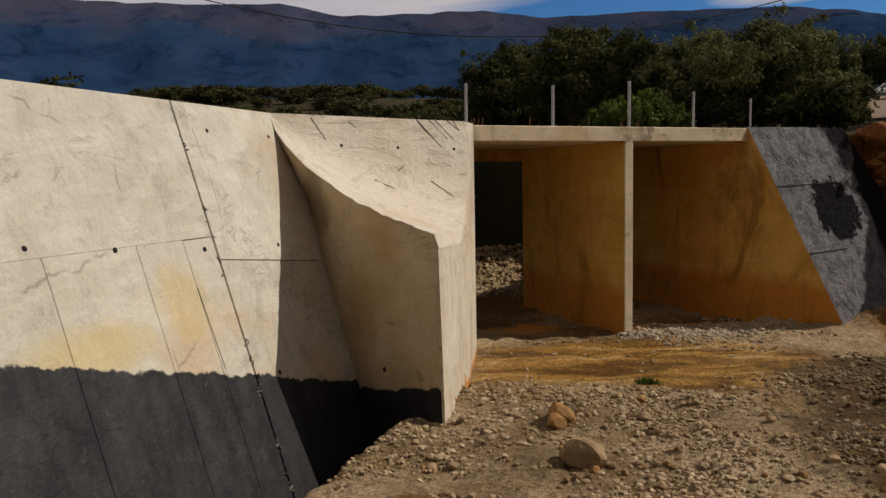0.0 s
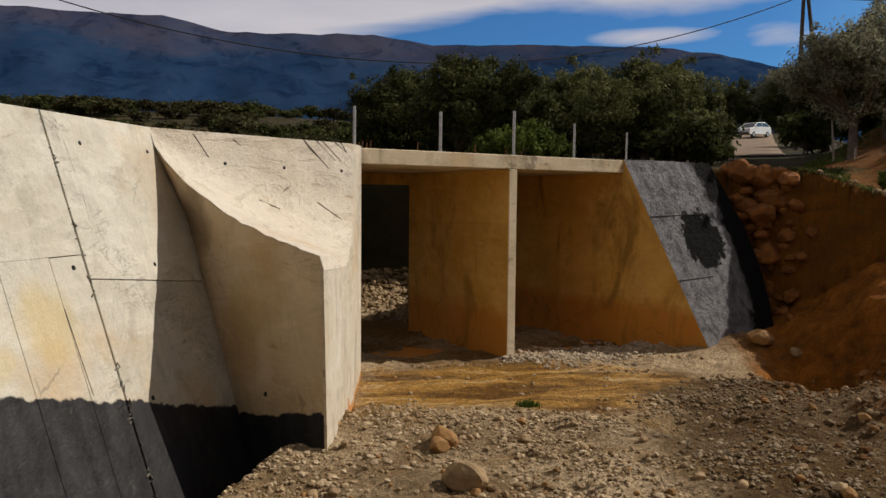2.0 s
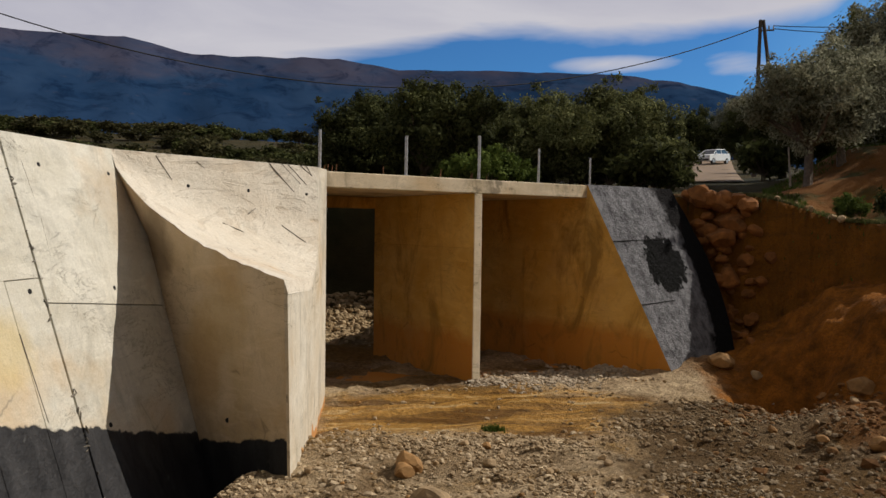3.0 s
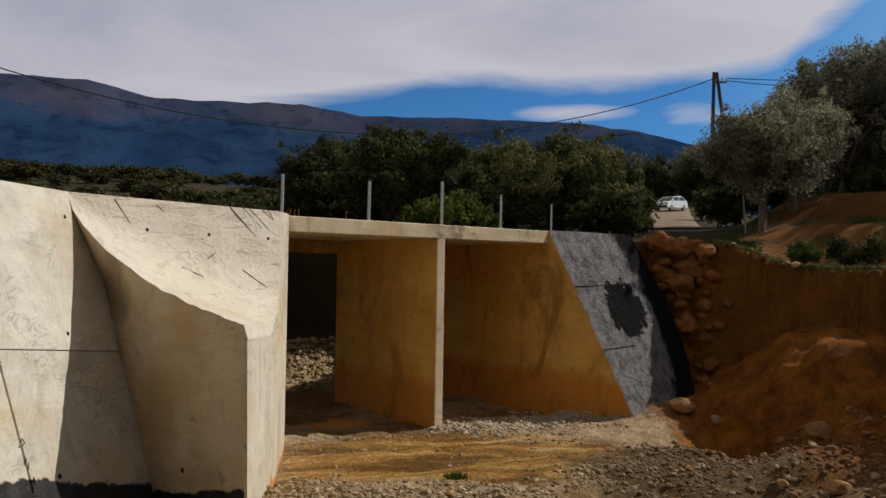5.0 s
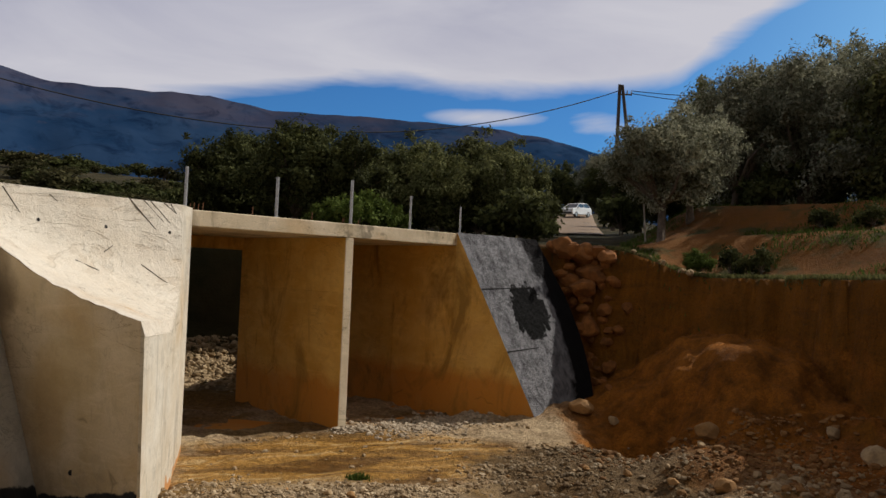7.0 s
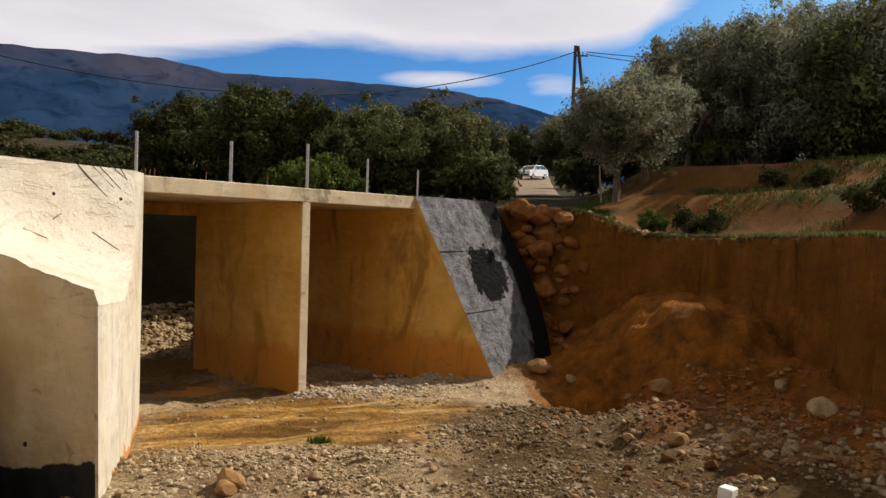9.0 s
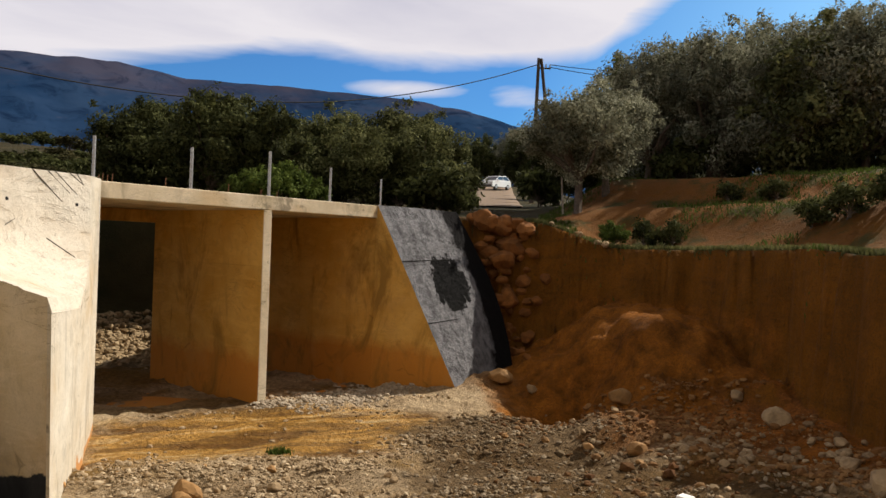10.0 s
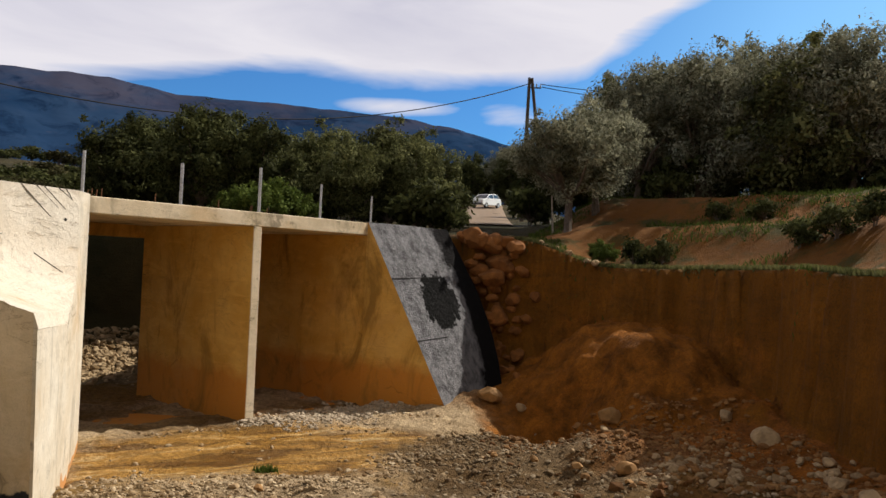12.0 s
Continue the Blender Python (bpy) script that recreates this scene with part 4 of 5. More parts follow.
def fan(az0, az1, d0, d1, clump=0.0, seed=9, x0=-99, x1=99):
    def place(r, n):
        a, d = np.radians(r.uniform(az0, az1, n)), np.sqrt(r.uniform(d0 ** 2, d1 ** 2, n))
        x, y = d * np.sin(a), d * np.cos(a)
        s = (x - A.x) * WN.x + (y - A.y) * WN.y
        u = (x - L0.x) * U.x + (y - L0.y) * U.y
        v = (x - L0.x) * V.x + (y - L0.y) * V.y
        wet = ((x - 3.6) / 3.9) ** 2 + ((y - 14.9) / 2.0) ** 2
        side = x + 2.0 * rough(x, y, 0.7, 45)
        silt = ((x - 6.5) / 3.3) ** 2 + ((y - 9.3) / 4.2) ** 2
        keep = (s > 2.5) & (r.rand(n) < 0.28 + 0.72 * smooth(0.5, 1.2, silt + 0.8 * rough(x, y, 0.8, 43))) & (side > x0) & (side < x1) & (r.rand(n) < 0.02 + 0.98 * smooth(0.6, 1.5, wet + 0.8 * rough(x, y, 0.8, 41))) & (rough(x, y, 0.55, seed) > clump - 0.5 + 0.5 * r.rand(n) - 0.3) & ~((v > 0) & ((u < 0) | (u > SPAN))) & (segment_distance(x, y, CLIFF) > 0.3) & (((x - 13) / 2.2) ** 2 + ((y - 15.2) / 3.0) ** 2 > 0.5 + 0.5 * r.rand(n))
        return np.stack([x, y], 1)[keep]
    return place


def strew(name, label, count, place, lo, hi, k, material, seed, fine=False):
    r = np.random.RandomState(seed)
    xy = place(r, count)
    xy = xy[ground_level(xy[:, 0], xy[:, 1]) < 1.7] if name == "rubble" else xy
    return gravel(name, label, len(xy), lambda _r, _n: xy, lambda _r, _n: lo + (hi - lo) * r.rand(len(xy)) ** k, material, seed + 1, fine)


PALEGRAVEL = gravel_paint("mixed_gravel", (0.22, 0.145, 0.07), (0.50, 0.395, 0.26))
strew("gravel", "mixed pale and ochre gravel over the stream bed", 32000, fan(-9, 59, 6.2, 17.2, 0.35, 9, -99, 9.4), 0.010, 0.060, 3.0, PALEGRAVEL, 51)
GRIT = gravel_paint("dark_and_pale_grit", (0.13, 0.078, 0.034), (0.60, 0.47, 0.30))
strew("gravel", "dense angular grit over the near stream bed", 76000, fan(-9, 46, 5.6, 12.5, 0.62, 11, -99, 9.5), 0.006, 0.044, 3.6, GRIT, 53, True)
CLAYGRAVEL = gravel_paint("clay_gravel", (0.15, 0.060, 0.014), (0.34, 0.185, 0.07))
strew("gravel", "clay-stained gravel below the cut bank", 9000, fan(30, 59, 10.0, 18.0, 0.35, 9, 8.2, 99), 0.010, 0.06, 3.0, CLAYGRAVEL, 57)
strew("gravel", "coarse broken stones along the bank's foot", 1700, fan(30, 58, 11.5, 18.5, 0.45), 0.03, 0.12, 3.0, CLAYGRAVEL, 61)

PALERUBBLE = gravel_paint("pale_rubble", (0.17, 0.10, 0.045), (0.42, 0.31, 0.18))
strew("gravel", "pale broken stones down the earth heap's flank", 1500, fan(43, 57, 11.0, 16.5, 0.45, 19), 0.02, 0.12, 4.0, PALERUBBLE, 63)
strew("gravel", "band of washed pale stones along the bed", 2600, fan(19, 40, 12.0, 17.5, 0.45, 29), 0.015, 0.075, 3.0, PALERUBBLE, 65)


def at_cell(u0, u1, v0, v1):
    def place(r, n):
        u, v = r.normal((u0 + u1) / 2, (u1 - u0) / 3.2, n), r.normal((v0 + v1) / 2, (v1 - v0) / 3.2, n)
        keep = (np.abs(u - (u0 + u1) / 2) < (u1 - u0) / 1.7) & ((v < 0) | ((u > 0.1) & (u < SPAN - 0.1)))
        return np.stack([L0.x + U.x * u + V.x * v, L0.y + U.y * u + V.y * v], 1)[keep]
    return place


WHITEGRAVEL = gravel_paint("washed_gravel", (0.28, 0.22, 0.15), (0.52, 0.44, 0.33))
strew("gravel", "heap of washed pale gravel before the culvert cell", 2600, at_cell(4.2, 8.8, -1.3, 0.2), 0.02, 0.07, 2.0, WHITEGRAVEL, 71)
strew("gravel", "pale pebbles at the pier's foot", 260, at_cell(3.5, 4.4, -0.45, 0.0), 0.02, 0.06, 2.0, WHITEGRAVEL, 73)
strew("rubble", "coarse rubble heaped beyond the culvert", 2800, at_cell(1.5, 8.5, 7.6, 10.2), 0.035, 0.15, 2.2, gravel_paint("rubble", (0.17, 0.11, 0.05), (0.46, 0.35, 0.21)), 75)
block = tagged(part("block", box(bmesh.new(), -0.11, 0.11, -0.09, 0.09, 0, 0.19, 0.012), plain("white_block", (0.72, 0.70, 0.66), 0.8, 0, 0.1)), "small white plaster block lying on the gravel", "block")
block.matrix_world = Matrix.Translation(ray_ground(43.8, -17.2)) @ pose(0, 0, -0.02, 4, 3, 25)

# ---- trees ----
BARK = plain("grey_bark", (0.13, 0.10, 0.075), 0.95, 0, 0.35, 9, 0.8)
PALEBARK = plain("pale_bark", (0.36, 0.31, 0.25), 0.9, 0, 0.25, 9, 0.6)
OLIVE = leafage("olive_leaf", (0.100, 0.106, 0.060), (0.48, 0.48, 0.34))
DARKLEAF = leafage("dark_leaf", (0.024, 0.031, 0.010), (0.125, 0.135, 0.048))
GREENLEAF = leafage("bright_leaf", (0.05, 0.080, 0.015), (0.115, 0.15, 0.032))
MIDLEAF = leafage("grey_green_leaf", (0.038, 0.048, 0.016), (0.23, 0.235, 0.095))
DRYLEAF = leafage("dry_scrub", (0.030, 0.032, 0.012), (0.105, 0.095, 0.042))


def leaves(r, centres, radii, count, size, slim=0.36):
    """Leaves in sprays: each lies roughly on its spray's outer skin and faces outwards."""
    share = radii ** 1.7
    k = r.choice(len(centres), count, p=share / share.sum())
    d = r.normal(size=(count, 3))
    d /= np.linalg.norm(d, axis=1)[:, None]
    # knotted skin, so that every spray breaks up into twigs
    knot = 0.80 + 0.34 * np.sin(5.1 * d[:, 0] + k * 1.7) * np.sin(4.3 * d[:, 1] + k * 2.9) + 0.16 * np.sin(9.7 * d[:, 2] + k)
    p = centres[k] + d * (radii[k] * knot * (0.55 + 0.5 * r.rand(count) ** 0.45))[:, None] * np.array((1, 1, 0.85))
    n = d + 0.34 * r.normal(size=(count, 3)) + np.array((0, 0, 0.25))
    n /= np.linalg.norm(n, axis=1)[:, None]
    t = np.cross(n, r.normal(size=(count, 3)))
    t /= np.linalg.norm(t, axis=1)[:, None]
    b = np.cross(n, t)
    s = size * (0.6 + 0.8 * r.rand(count))[:, None]
    quad = np.stack([p, p + t * s * 0.5 + b * s * slim * 0.5, p + t * s, p + t * s * 0.5 - b * s * slim * 0.5], 1)
    return quad.reshape(-1, 3)


def tree(name, label, category, seed, tall, wide, leaf, bark, count, size, bare=0.2, stems=1, lumps=34, group="trees", slim=0.36):
    r = np.random.RandomState(seed)
    root = empty(name, label, category, (0, 0, 0), group)
    top = tall * (1 - bare)
    c = np.zeros((lumps, 3))
    for i in range(lumps):
        while True:
            q = r.uniform(-1, 1, 3)
            if 0.2 < np.linalg.norm(q) < 1:
                break
        c[i] = (q[0] * wide * 0.40, q[1] * wide * 0.40, tall * bare + top * (0.5 + 0.40 * q[2]))
        squeeze = 1 - 0.35 * max(0, q[2])
        c[i, :2] *= squeeze
    radii = r.uniform(0.075, 0.165, lumps) * wide
    # ragged shoots beyond the crown's outline
    away = r.normal(size=(lumps, 3))
    away[:, 2] = np.abs(away[:, 2]) * 1.2
    away /= np.linalg.norm(away, axis=1)[:, None]
    tips = c + away * (radii * r.uniform(0.9, 1.5, lumps))[:, None]
    c, radii = np.concatenate([c, tips]), np.concatenate([radii, r.uniform(0.03, 0.06, lumps) * wide])
    pts = leaves(r, c, radii, count, size, slim)
    n = count
    data = bpy.data.meshes.new("crown")
    data.from_pydata(pts.tolist(), [], np.arange(4 * n).reshape(-1, 4).tolist())
    data.materials.append(leaf)
    bm = bmesh.new()
    for st in range(stems):
        lean = Vector((r.uniform(-0.25, 0.25), r.uniform(-0.25, 0.25), 1)) * tall * (bare + 0.12)
        foot = Vector((r.uniform(-0.1, 0.1), r.uniform(-0.1, 0.1), -0.25)) * (1 if stems == 1 else 2.5)
        tube(bm, foot, lean, 0.045 * tall * 0.7, 0.03 * tall * 0.6, 9)
        for i in range(st, lumps, stems * 2):
            mid = lerp(lean, c[i], 0.5) + Vector(r.uniform(-0.12, 0.12, 3) * wide * 0.3)
            tube(bm, lean * 0.97, mid, 0.016 * tall, 0.010 * tall, 6)
            tube(bm, mid, Vector(c[i]), 0.010 * tall, 0.004 * tall, 5)
    part("trunk", bm, bark, root)
    part("crown", data, None, root)
    return root


def plant(proto, az, dist, tall, spin, stretch=1.0):
    k = tall / protos[proto][1]
    m = Matrix.LocRotScale(spot(az, dist), Euler((0, 0, spin)), (k * stretch, k * stretch, k))
    return copy_thing(protos[proto][0], m)


# (prototype, its height); each prototype also stands in the valley itself
protos = {
    "olive": (tree("olive_tree", "silvery grey-green olive tree on the earth bank", "tree", 1, 4.6, 4.8, OLIVE, BARK, 34000, 0.115, 0.16, 2, 60, slim=0.42), 4.6),
    "olive_b": (tree("olive_tree", "tall silvery olive tree with a ragged crown", "tree", 2, 7.0, 6.4, OLIVE, BARK, 32000, 0.155, 0.03, 2, 74, slim=0.42), 7.0),
    "carob": (tree("carob_tree", "dense dark evergreen tree beyond the road", "tree", 3, 5.0, 5.4, DARKLEAF, BARK, 20000, 0.17, 0.03, 2, 50, slim=0.5), 5.0),
    "carob_b": (tree("carob_tree", "dense grey-green evergreen tree beyond the road", "tree", 4, 5.6, 6.2, MIDLEAF, BARK, 22000, 0.175, 0.03, 2, 54, slim=0.5), 5.6),
    "shrub": (tree("shrub", "bright green shrub behind the deck", "shrub", 5, 1.8, 2.6, GREENLEAF, BARK, 3500, 0.16, 0.02, 3, 26, "shrubs", 0.5), 1.8),
    "scrub": (tree("shrub", "dry olive-brown scrub on the far slope", "shrub", 6, 2.6, 3.6, DRYLEAF, BARK, 1000, 0.38, 0.02, 3, 30, "scrub", 0.5), 2.6),
    "grove": (tree("shrub", "dark green scrub on the far slope", "shrub", 7, 3.0, 4.4, DARKLEAF, BARK, 1300, 0.42, 0.02, 3, 30, "scrub", 0.5), 3.0),
}
first = {"olive": (35.9, 27.5, 4.4), "olive_b": (49.8, 35.0, 7.0), "carob": (9.4, 33.5, 5.0), "carob_b": (22.0, 42.0, 5.6), "shrub": (14.0, 29.0, 1.7), "scrub": (-6.5, 50.0, 3.0), "grove": (-26.0, 44.0, 3.8)}
for name, (az, dist, tall) in first.items():
    ob, h = protos[name]
    ob.location = spot(az, dist)
for proto, az, dist, tall, spin, wide in (
        ("carob", 4.3, 37, 4.7, 2.0, 1.0), ("carob", 12.6, 32, 4.5, 1.0, 0.95), ("carob", 6.2, 40, 5.0, 4.0, 1.1), ("carob", 10.4, 40, 5.6, 3.0, 1.0),
        ("carob_b", 18.0, 41, 5.0, 4.2, 1.0), ("carob_b", 24.8, 43, 5.2, 0.6, 1.0), ("carob_b", 20.0, 38, 4.4, 2.2, 1.0), ("carob_b", 16.2, 42, 4.6, 1.0, 1.0), ("carob_b", 24.2, 39, 4.5, 5.2, 1.0),
        ("carob", 23.6, 52, 6.2, 2.9, 1.0), ("carob", 28.6, 100, 7.0, 1.9, 0.9), ("olive_b", 31.2, 98, 8.0, 1.9, 0.9), ("carob", 14.2, 45, 5.4, 5.0, 1.1),
        ("olive", 37.6, 29, 4.3, 2.6, 0.9), ("olive_b", 40.6, 37, 7.0, 2.4, 0.9), ("olive_b", 44.8, 36, 7.2, 4.1, 0.95), ("olive_b", 54.2, 35, 7.6, 5.3, 1.0), ("olive_b", 47.0, 40, 8.6, 0.4, 1.0),
        ("olive_b", 52.0, 40, 8.6, 1.4, 1.0), ("olive_b", 58.5, 37, 7.6, 3.3, 1.0), ("olive_b", 42.6, 41, 8.0, 5.9, 1.0), ("carob_b", 39.0, 42, 7.0, 1.9, 0.9), ("carob_b", 50.8, 34.5, 6.4, 4.7, 1.0), ("grove", 45.5, 36, 2.4, 2.2, 1.0), ("grove", 48.5, 36, 2.4, 1.2, 1.0), ("grove", 51.5, 35.5, 2.4, 0.2, 1.0), ("grove", 55.0, 36, 2.4, 3.2, 1.0), ("grove", 57.5, 35, 2.4, 4.2, 1.0), ("grove", 42.8, 36, 2.2, 5.2, 1.0),
        ("carob", 52.0, 34, 2.8, 3.2, 1.0), ("carob", 35.8, 44, 5.0, 1.2, 0.9), ("carob", 31.9, 96, 7.5, 0.8, 1.0), ("carob", 34.2, 52, 5.6, 2.2, 1.0), ("grove", 33.0, 50, 2.6, 2.5, 1.0), ("grove", 37.6, 47, 2.8, 0.9, 1.3), ("grove", 41.2, 43, 2.6, 1.9, 1.3), ("grove", 43.6, 43, 2.6, 2.9, 1.3), ("grove", 30.8, 104, 4.5, 3.9, 1.2), ("grove", 32.6, 66, 3.0, 0.5, 1.0), ("carob", 36.4, 46, 6.0, 4.4, 0.9),
        ("shrub", 12.0, 29.5, 1.5, 1.0, 1.0), ("shrub", 16.0, 30, 1.5, 3.0, 1.0), ("grove", 26.9, 34, 1.2, 0.5, 1.0), ("grove", 27.4, 45, 1.5, 1.5, 1.0), ("grove", 27.8, 62, 2.2, 4.5, 1.0), ("shrub", 38.3, 24.0, 0.8, 2.0, 1.0), ("grove", 40.5, 23.5, 0.9, 2.0, 0.8), ("grove", 42.4, 23.5, 0.8, 4.0, 0.8), ("grove", 51.2, 22.0, 0.8, 1.0, 1.0), ("grove", 53.4, 21.6, 0.9, 3.0, 1.0), ("grove", 55.6, 21.4, 0.9, 5.0, 1.0), ("grove", 46.0, 26.5, 0.7, 2.0, 1.1), ("grove", 49.0, 26.0, 0.7, 4.0, 1.1)):
    plant(proto, az, dist, tall, spin, wide)
rs = random.Random(8)
for k in range(180):
    az = -31 + 34 * (k + rs.random()) / 180
    dist = rs.uniform(42, 115) if az > -21 else rs.uniform(38, 60)
    plant("grove" if rs.random() < 0.45 else "scrub", az, dist, rs.uniform(0.8, 1.7) * (0.65 + dist / 150) * (1.25 if az < -21 else 0.85), rs.uniform(0, 6), rs.uniform(1.5, 2.3))
for k in range(16):
    az = 1.5 + 29 * (k + rs.random()) / 16
    if az < 26.0:
        plant("grove", az, rs.uniform(33, 47), rs.uniform(1.4, 2.4), rs.uniform(0, 6), 1.1)

for k in range(34):
    t = rng.random()
    x, y = 11.9 + (14.9 - 11.9) * t + rng.gauss(0.5, 0.25), 20.3 - (20.3 - 16.4) * t + rng.gauss(0.55, 0.25)
    stone_at("stone", at_ground(x, y), rng.uniform(0.04, 0.13), kinds[rng.randrange(6)], "pale loose stone on the bank's grassy lip", "lip stones")
stake = tagged(part("sapling_stake", tube(bmesh.new(), (0, 0, -0.1), (-0.12, 0, 1.35), 0.035, 0.028, 8), PALEBARK), "thin pale bare trunk standing by the olive tree", "sapling")
stake.location = spot(34.7, 28.2)

# ---- grass on the bank ----
def tufts(name, label, places, seed, blade=0.16, material=GREENLEAF):
    r = np.random.RandomState(seed)
    xy = np.array(places)
    z = ground_level(xy[:, 0], xy[:, 1])
    base = np.concatenate([xy, z[:, None]], 1)
    n = len(base)
    a = r.rand(n) * 6.283
    h = blade * (0.5 + r.rand(n))
    side = np.stack([np.cos(a), np.sin(a), np.zeros(n)], 1) * (0.10 * h[:, None] + 0.008)
    lean = np.stack([r.normal(0, 0.4, n) * h, r.normal(0, 0.4, n) * h, h], 1)
    tri = np.stack([base - side, base + side, base + lean], 1).reshape(-1, 3)
    data = bpy.data.meshes.new(name)
    data.from_pydata(tri.tolist(), [], np.arange(3 * n).reshape(-1, 3).tolist())
    data.materials.append(material)
    return tagged(new(name, data), label, "grass", kind="stuff")


rg = np.random.RandomState(12)
lip_places, slope_places = [], []
for (x0, y0), (x1, y1) in zip(CLIFF[2:], CLIFF[3:]):
    seg = math.hypot(x1 - x0, y1 - y0)
    ox, oy = (y1 - y0) / seg, -(x1 - x0) / seg
    for k in range(int(seg * 700)):
        t, o = rg.rand(), 0.25 + abs(rg.normal(0, 0.3))
        lip_places.append((x0 + (x1 - x0) * t + ox * o, y0 + (y1 - y0) * t + oy * o))
for k in range(26000):
    a, d = radians(rg.uniform(33, 60)), rg.uniform(17, 33)
    x, y = d * math.sin(a), d * math.cos(a)
    slope_places.append((x, y))
sp = np.array(slope_places)
keep = (rough(sp[:, 0], sp[:, 1], 0.5, 77) > 0.16) & ~inside(sp[:, 0], sp[:, 1], CHANNEL)
lp = np.array(lip_places)
lp = lp[ground_level(lp[:, 0], lp[:, 1]) > 3.6]
tufts("grass", "green grass fringe along the bank's lip", lp.tolist(), 13, 0.10, leafage("lip_grass", (0.075, 0.085, 0.028), (0.20, 0.19, 0.075)))
tufts("grass", "patchy grass on the terraced earth slope", sp[keep].tolist(), 14, 0.11)

weed = ray_ground(14.8, -14.9)
tufts("weed", "small green weed on the wet stream bed", [(weed.x + rg.normal(0, 0.09), weed.y + rg.normal(0, 0.06)) for k in range(160)], 15, 0.09)

# ---- road ----
bm = bmesh.new()
centre = [(cul(SPAN / 2 - 9, LONG / 2, 0)), cul(SPAN / 2, LONG / 2, 0), cul(SPAN + 3.5, LONG / 2 + 0.6, 0)] + [high(az, 0, d) for az, d in ((29.2, 32), (29.6, 40), (29.7, 52), (29.7, 66), (29.7, 84), (29.6, 105))]
rows = []
pts = []
for i in range(len(centre) - 1):
    for k in range(8):
        pts.append(lerp(centre[i], centre[i + 1], k / 8))
pts = [sum((pts[min(max(i + d, 0), len(pts) - 1)] for d in range(-4, 5)), Vector()) / 9 for i in range(len(pts))]
for i in range(2, len(pts) - 2):
    t = (pts[i + 1] - pts[i - 1])
    n = Vector((t.y, -t.x, 0)).normalized()
    row = []
    for w in (-1.95, -1.8, -0.9, 0, 0.9, 1.8, 1.95):
        q = pts[i] + n * w
        v = (q.x - L0.x) * V.x + (q.y - L0.y) * V.y
        u = (q.x - L0.x) * U.x + (q.y - L0.y) * U.y
        z = DECK + 0.01 if -0.3 < u < SPAN + 0.3 and v < LONG else at_ground(q.x, q.y).z + 0.07
        row.append(Vector((q.x, q.y, z - (0.12 if abs(w) > 1.9 else 0))))
    rows.append(row)
tagged(part("road", grid_sheet(bm, [row for row in rows if row[3].y > 44]), ROADMAT, None, "", True), "pale gravel road climbing between the trees", "road", kind="structure")

# ---- car ----
car = empty("car", "small white hatchback parked on the gravel road", "car")
WHITE = plain("white_car_paint", (0.80, 0.80, 0.79), 0.25, 0, 0.03, 3, 0.0, 0.6)
GLASS = plain("dark_car_glass", (0.02, 0.024, 0.028), 0.08, 0, 0.1, 3, 0.0, 0.8)
TYRE = plain("tyre_rubber", (0.02, 0.02, 0.02), 0.85)
LAMP = plain("lamp_glass", (0.6, 0.6, 0.6), 0.15, 0, 0.1)
side = [(-1.95, 0.32), (-2.0, 0.62), (-1.92, 0.86), (-1.0, 0.98), (0.9, 1.0), (1.78, 0.98), (1.92, 0.7), (1.9, 0.32)]
bm = bmesh.new()
sections = []
for y, k in ((-0.80, 0.94), (-0.76, 1.0), (0.76, 1.0), (0.80, 0.94)):
    sections.append([(x * (0.985 if k < 1 else 1), y, 0.32 + (z - 0.32) * k) for x, z in side])
prism(bm, sections[0], sections[1])
prism(bm, sections[1], sections[2])
prism(bm, sections[2], sections[3])
part("body", bm, WHITE, car)
cabin = [(-1.15, 0.97), (-0.35, 1.40), (1.15, 1.42), (1.70, 0.99)]
bm = bmesh.new()
prism(bm, [(x, -0.74 + 0.12 * (z > 1.2), z) for x, z in cabin], [(x, 0.74 - 0.12 * (z > 1.2), z) for x, z in cabin])
part("cabin", bm, GLASS, car, "dark window band")
bm = bmesh.new()
prism(bm, [(-0.38, -0.63, 1.39), (1.18, -0.63, 1.41), (1.18, 0.63, 1.41), (-0.38, 0.63, 1.39)], [(-0.3, -0.56, 1.45), (1.05, -0.56, 1.47), (1.05, 0.56, 1.47), (-0.3, 0.56, 1.45)])
part("roof", bm, WHITE, car)
for y in (-1, 1):
    for x0, z0, x1, z1 in ((-1.15, 0.98, -0.36, 1.41), (0.35, 0.99, 0.35, 1.42), (1.7, 1.0, 1.14, 1.43)):
        part("pillar", tube(bmesh.new(), (x0, y * 0.745, z0), (x1, y * 0.625, z1), 0.035, 0.03, 6), WHITE, car)
    part("headlight", box(bmesh.new(), -2.0, -1.9, y * 0.6 - 0.14, y * 0.6 + 0.14, 0.62, 0.78, 0.03), LAMP, car)
    part("mirror", box(bmesh.new(), -0.95, -0.82, y * 0.86 - 0.08, y * 0.86 + 0.08, 0.95, 1.06, 0.02), WHITE, car)
    for x in (-1.25, 1.2):
        wheel = part("wheel", tube(bmesh.new(), (x, y * 0.62, 0.29), (x, y * 0.815, 0.29), 0.29, 0.28, 18), TYRE, car)
        part("rim", tube(bmesh.new(), (x, y * 0.80, 0.29), (x, y * 0.83, 0.29), 0.19, 0.17, 14), STEEL, wheel)
part("bumper", box(bmesh.new(), -2.04, -1.9, -0.7, 0.7, 0.36, 0.52, 0.04), plain("dark_bumper", (0.05, 0.05, 0.05), 0.7), car)
car.matrix_world = Matrix.Translation(spot(29.75, 82, 0.09)) @ pose(0, 0, 0, 0, -3, 30)

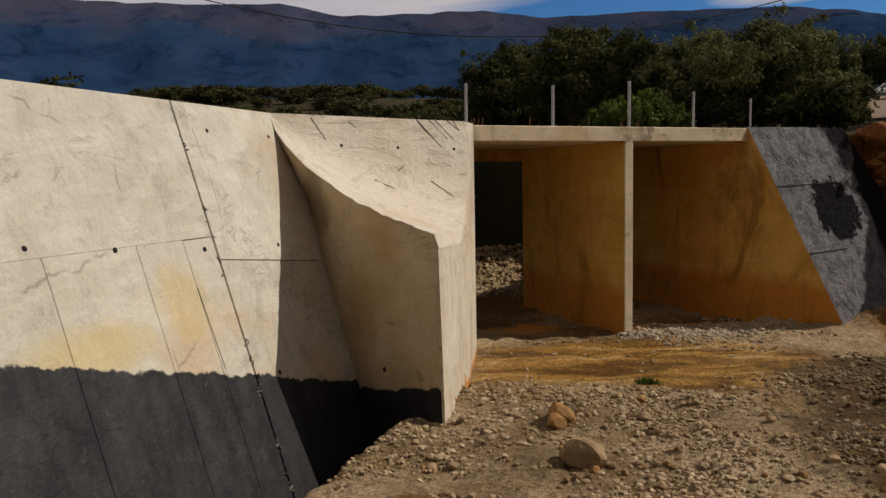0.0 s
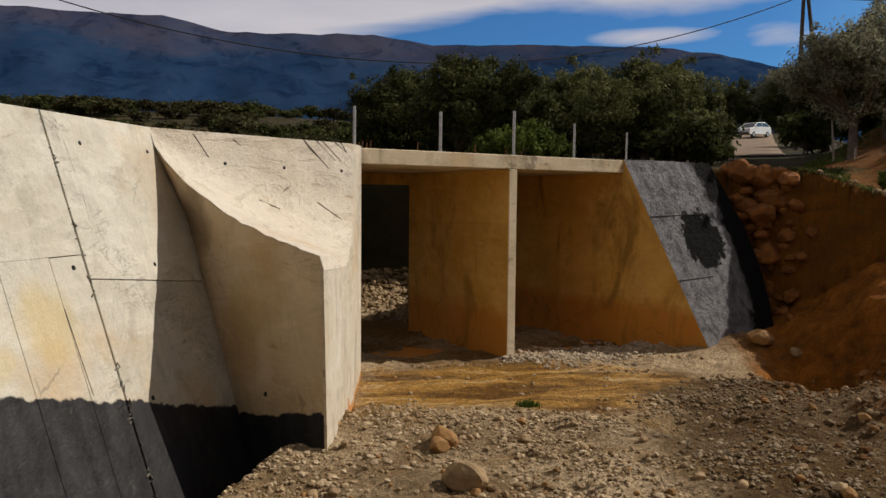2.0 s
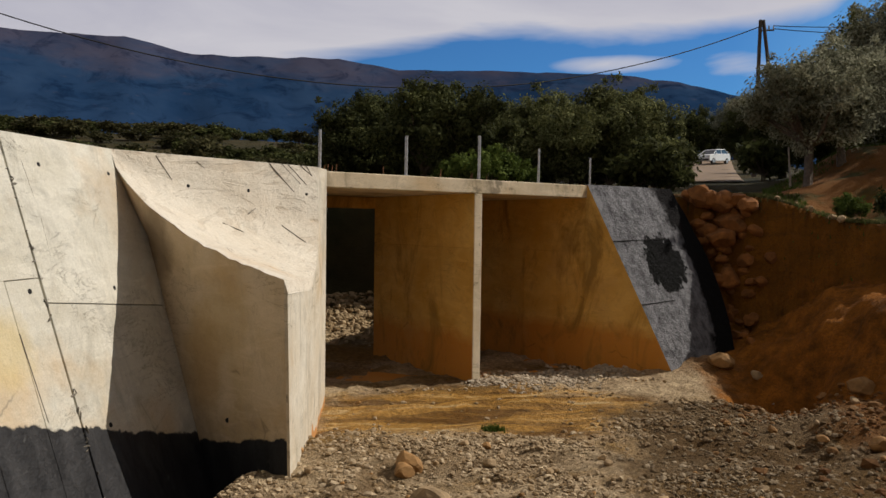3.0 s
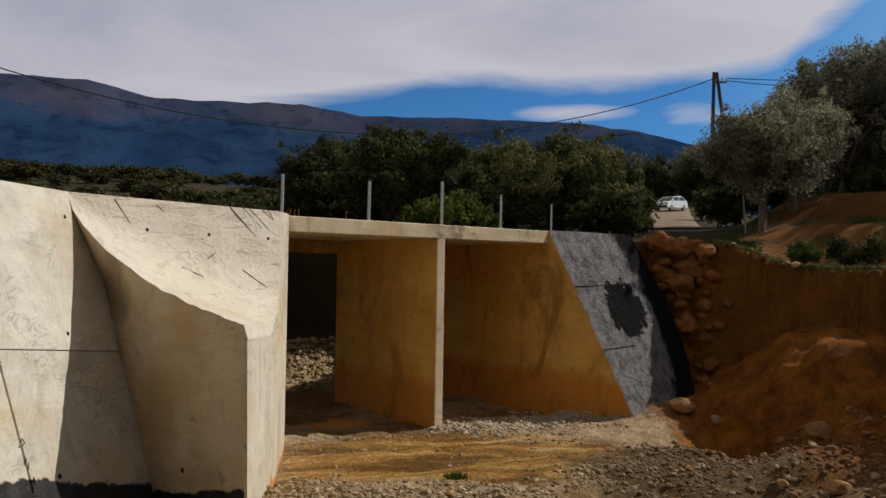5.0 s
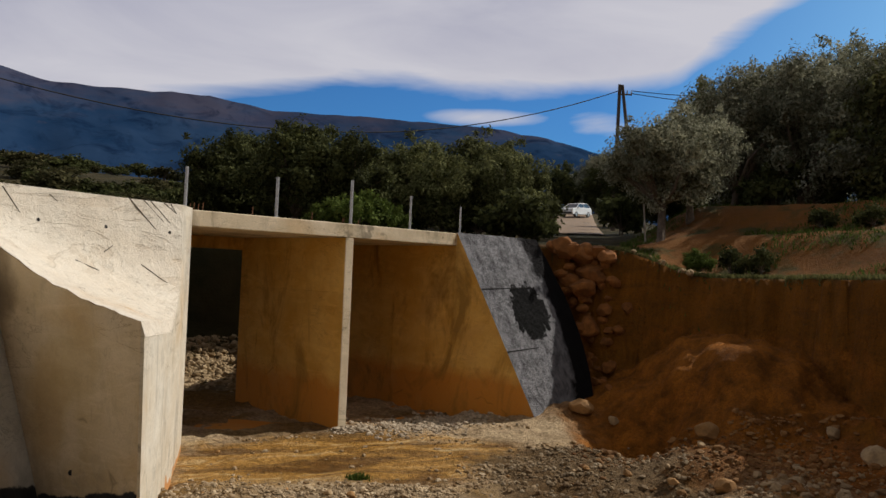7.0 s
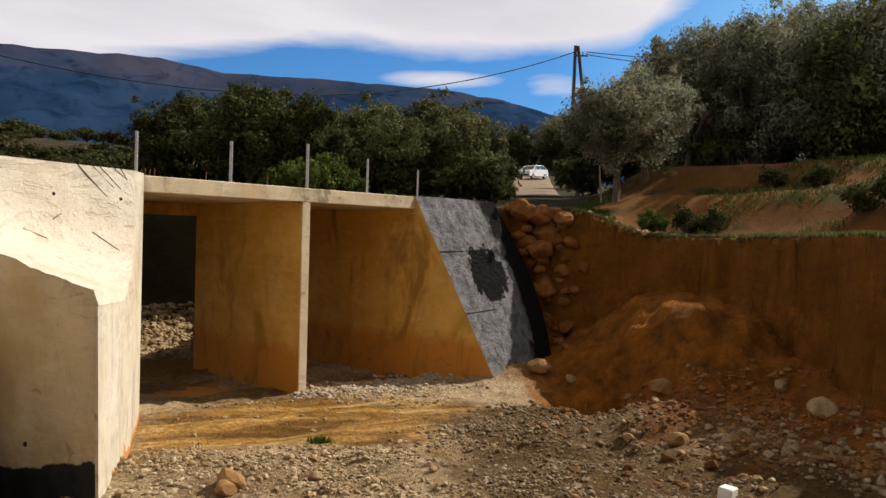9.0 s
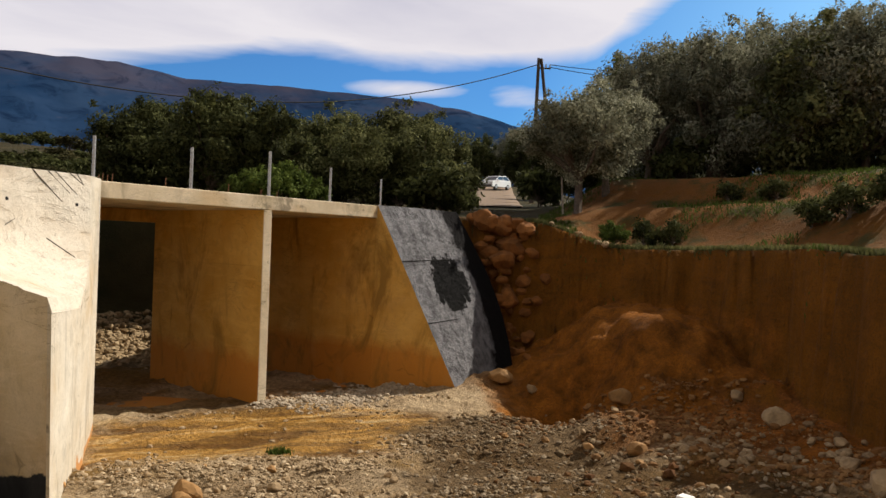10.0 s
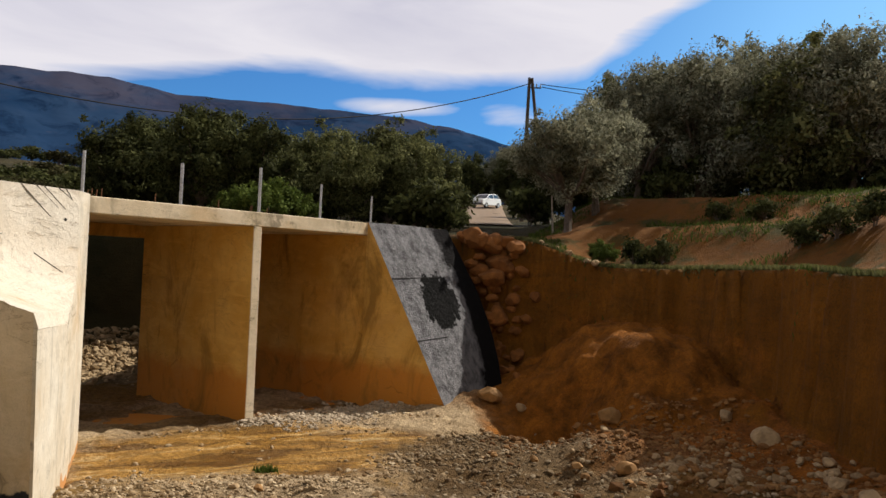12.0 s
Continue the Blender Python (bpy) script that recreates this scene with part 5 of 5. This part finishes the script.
# ---- power line ----
WOOD = plain("weathered_pole", (0.10, 0.075, 0.055), 0.9, 0, 0.3, 6, 0.5)
pole = empty("power_pole", "twin-leg weathered wooden power pole behind the olive tree", "utility pole")
top = high(32.65, 13.7, 60)
foot = spot(32.4, 60).z - 0.5
part("leg", tube(bmesh.new(), (top.x - 0.35, top.y, foot), (top.x - 0.12, top.y, top.z), 0.17, 0.12, 10), WOOD, pole)
part("leg", tube(bmesh.new(), (top.x + 1.9, top.y, foot), (top.x + 0.10, top.y, top.z), 0.17, 0.12, 10), WOOD, pole)
part("crossarm", tube(bmesh.new(), (top.x - 0.2, top.y, top.z - 0.75), (top.x + 0.95, top.y, top.z - 0.65), 0.06, 0.06, 8), WOOD, pole)
for k in range(2):
    part("insulator", tube(bmesh.new(), (top.x + 0.55 + 0.36 * k, top.y, top.z - 0.66), (top.x + 0.55 + 0.36 * k, top.y, top.z - 0.36), 0.06, 0.04, 10), STEEL, pole)
CABLE = plain("black_cable", (0.02, 0.02, 0.022), 0.6)


def cable(name, label, pts, r):
    """One swept tube along the points."""
    bm, rings = bmesh.new(), []
    for k, p in enumerate(pts):
        q = (pts[min(k + 1, len(pts) - 1)] - pts[max(k - 1, 0)]).to_track_quat("Z", "Y")
        rings.append([bm.verts.new(p + q @ Vector((r * math.cos(i * math.tau / 5), r * math.sin(i * math.tau / 5), 0))) for i in range(5)])
    for a0, b0 in zip(rings, rings[1:]):
        for i in range(5):
            bm.faces.new((a0[i], a0[(i + 1) % 5], b0[(i + 1) % 5], b0[i]))
    return tagged(part(name, bm, CABLE), label, "cable", "power cables")


a, b = Vector((top.x - 0.1, top.y, 0)), Vector((-24.0, 45.2, 0))
span = []
for k in range(41):
    p = lerp(a, b, k / 40)
    span.append(Vector((p.x, p.y, 11.95 + 0.0070 * (p.x - 4) ** 2 + (top.z - 0.45 - 11.95 - 0.0070 * (a.x - 4) ** 2) * max(0, 1 - k / 12))))
cable("power_cable", "sagging black cable across the valley", span, 0.035)
for drop, rise in ((0.35, 0.0), (0.55, -1.2)):
    e = high(52, 13.0, 62) + Vector((0, 0, rise))
    s0 = Vector((top.x + 0.9, top.y, top.z - drop))
    cable("power_cable", "black cable running on behind the olive trees", [lerp(s0, e, k / 16) - Vector((0, 0, 3.2 * (k / 16) * (1 - k / 16))) for k in range(17)], 0.03)
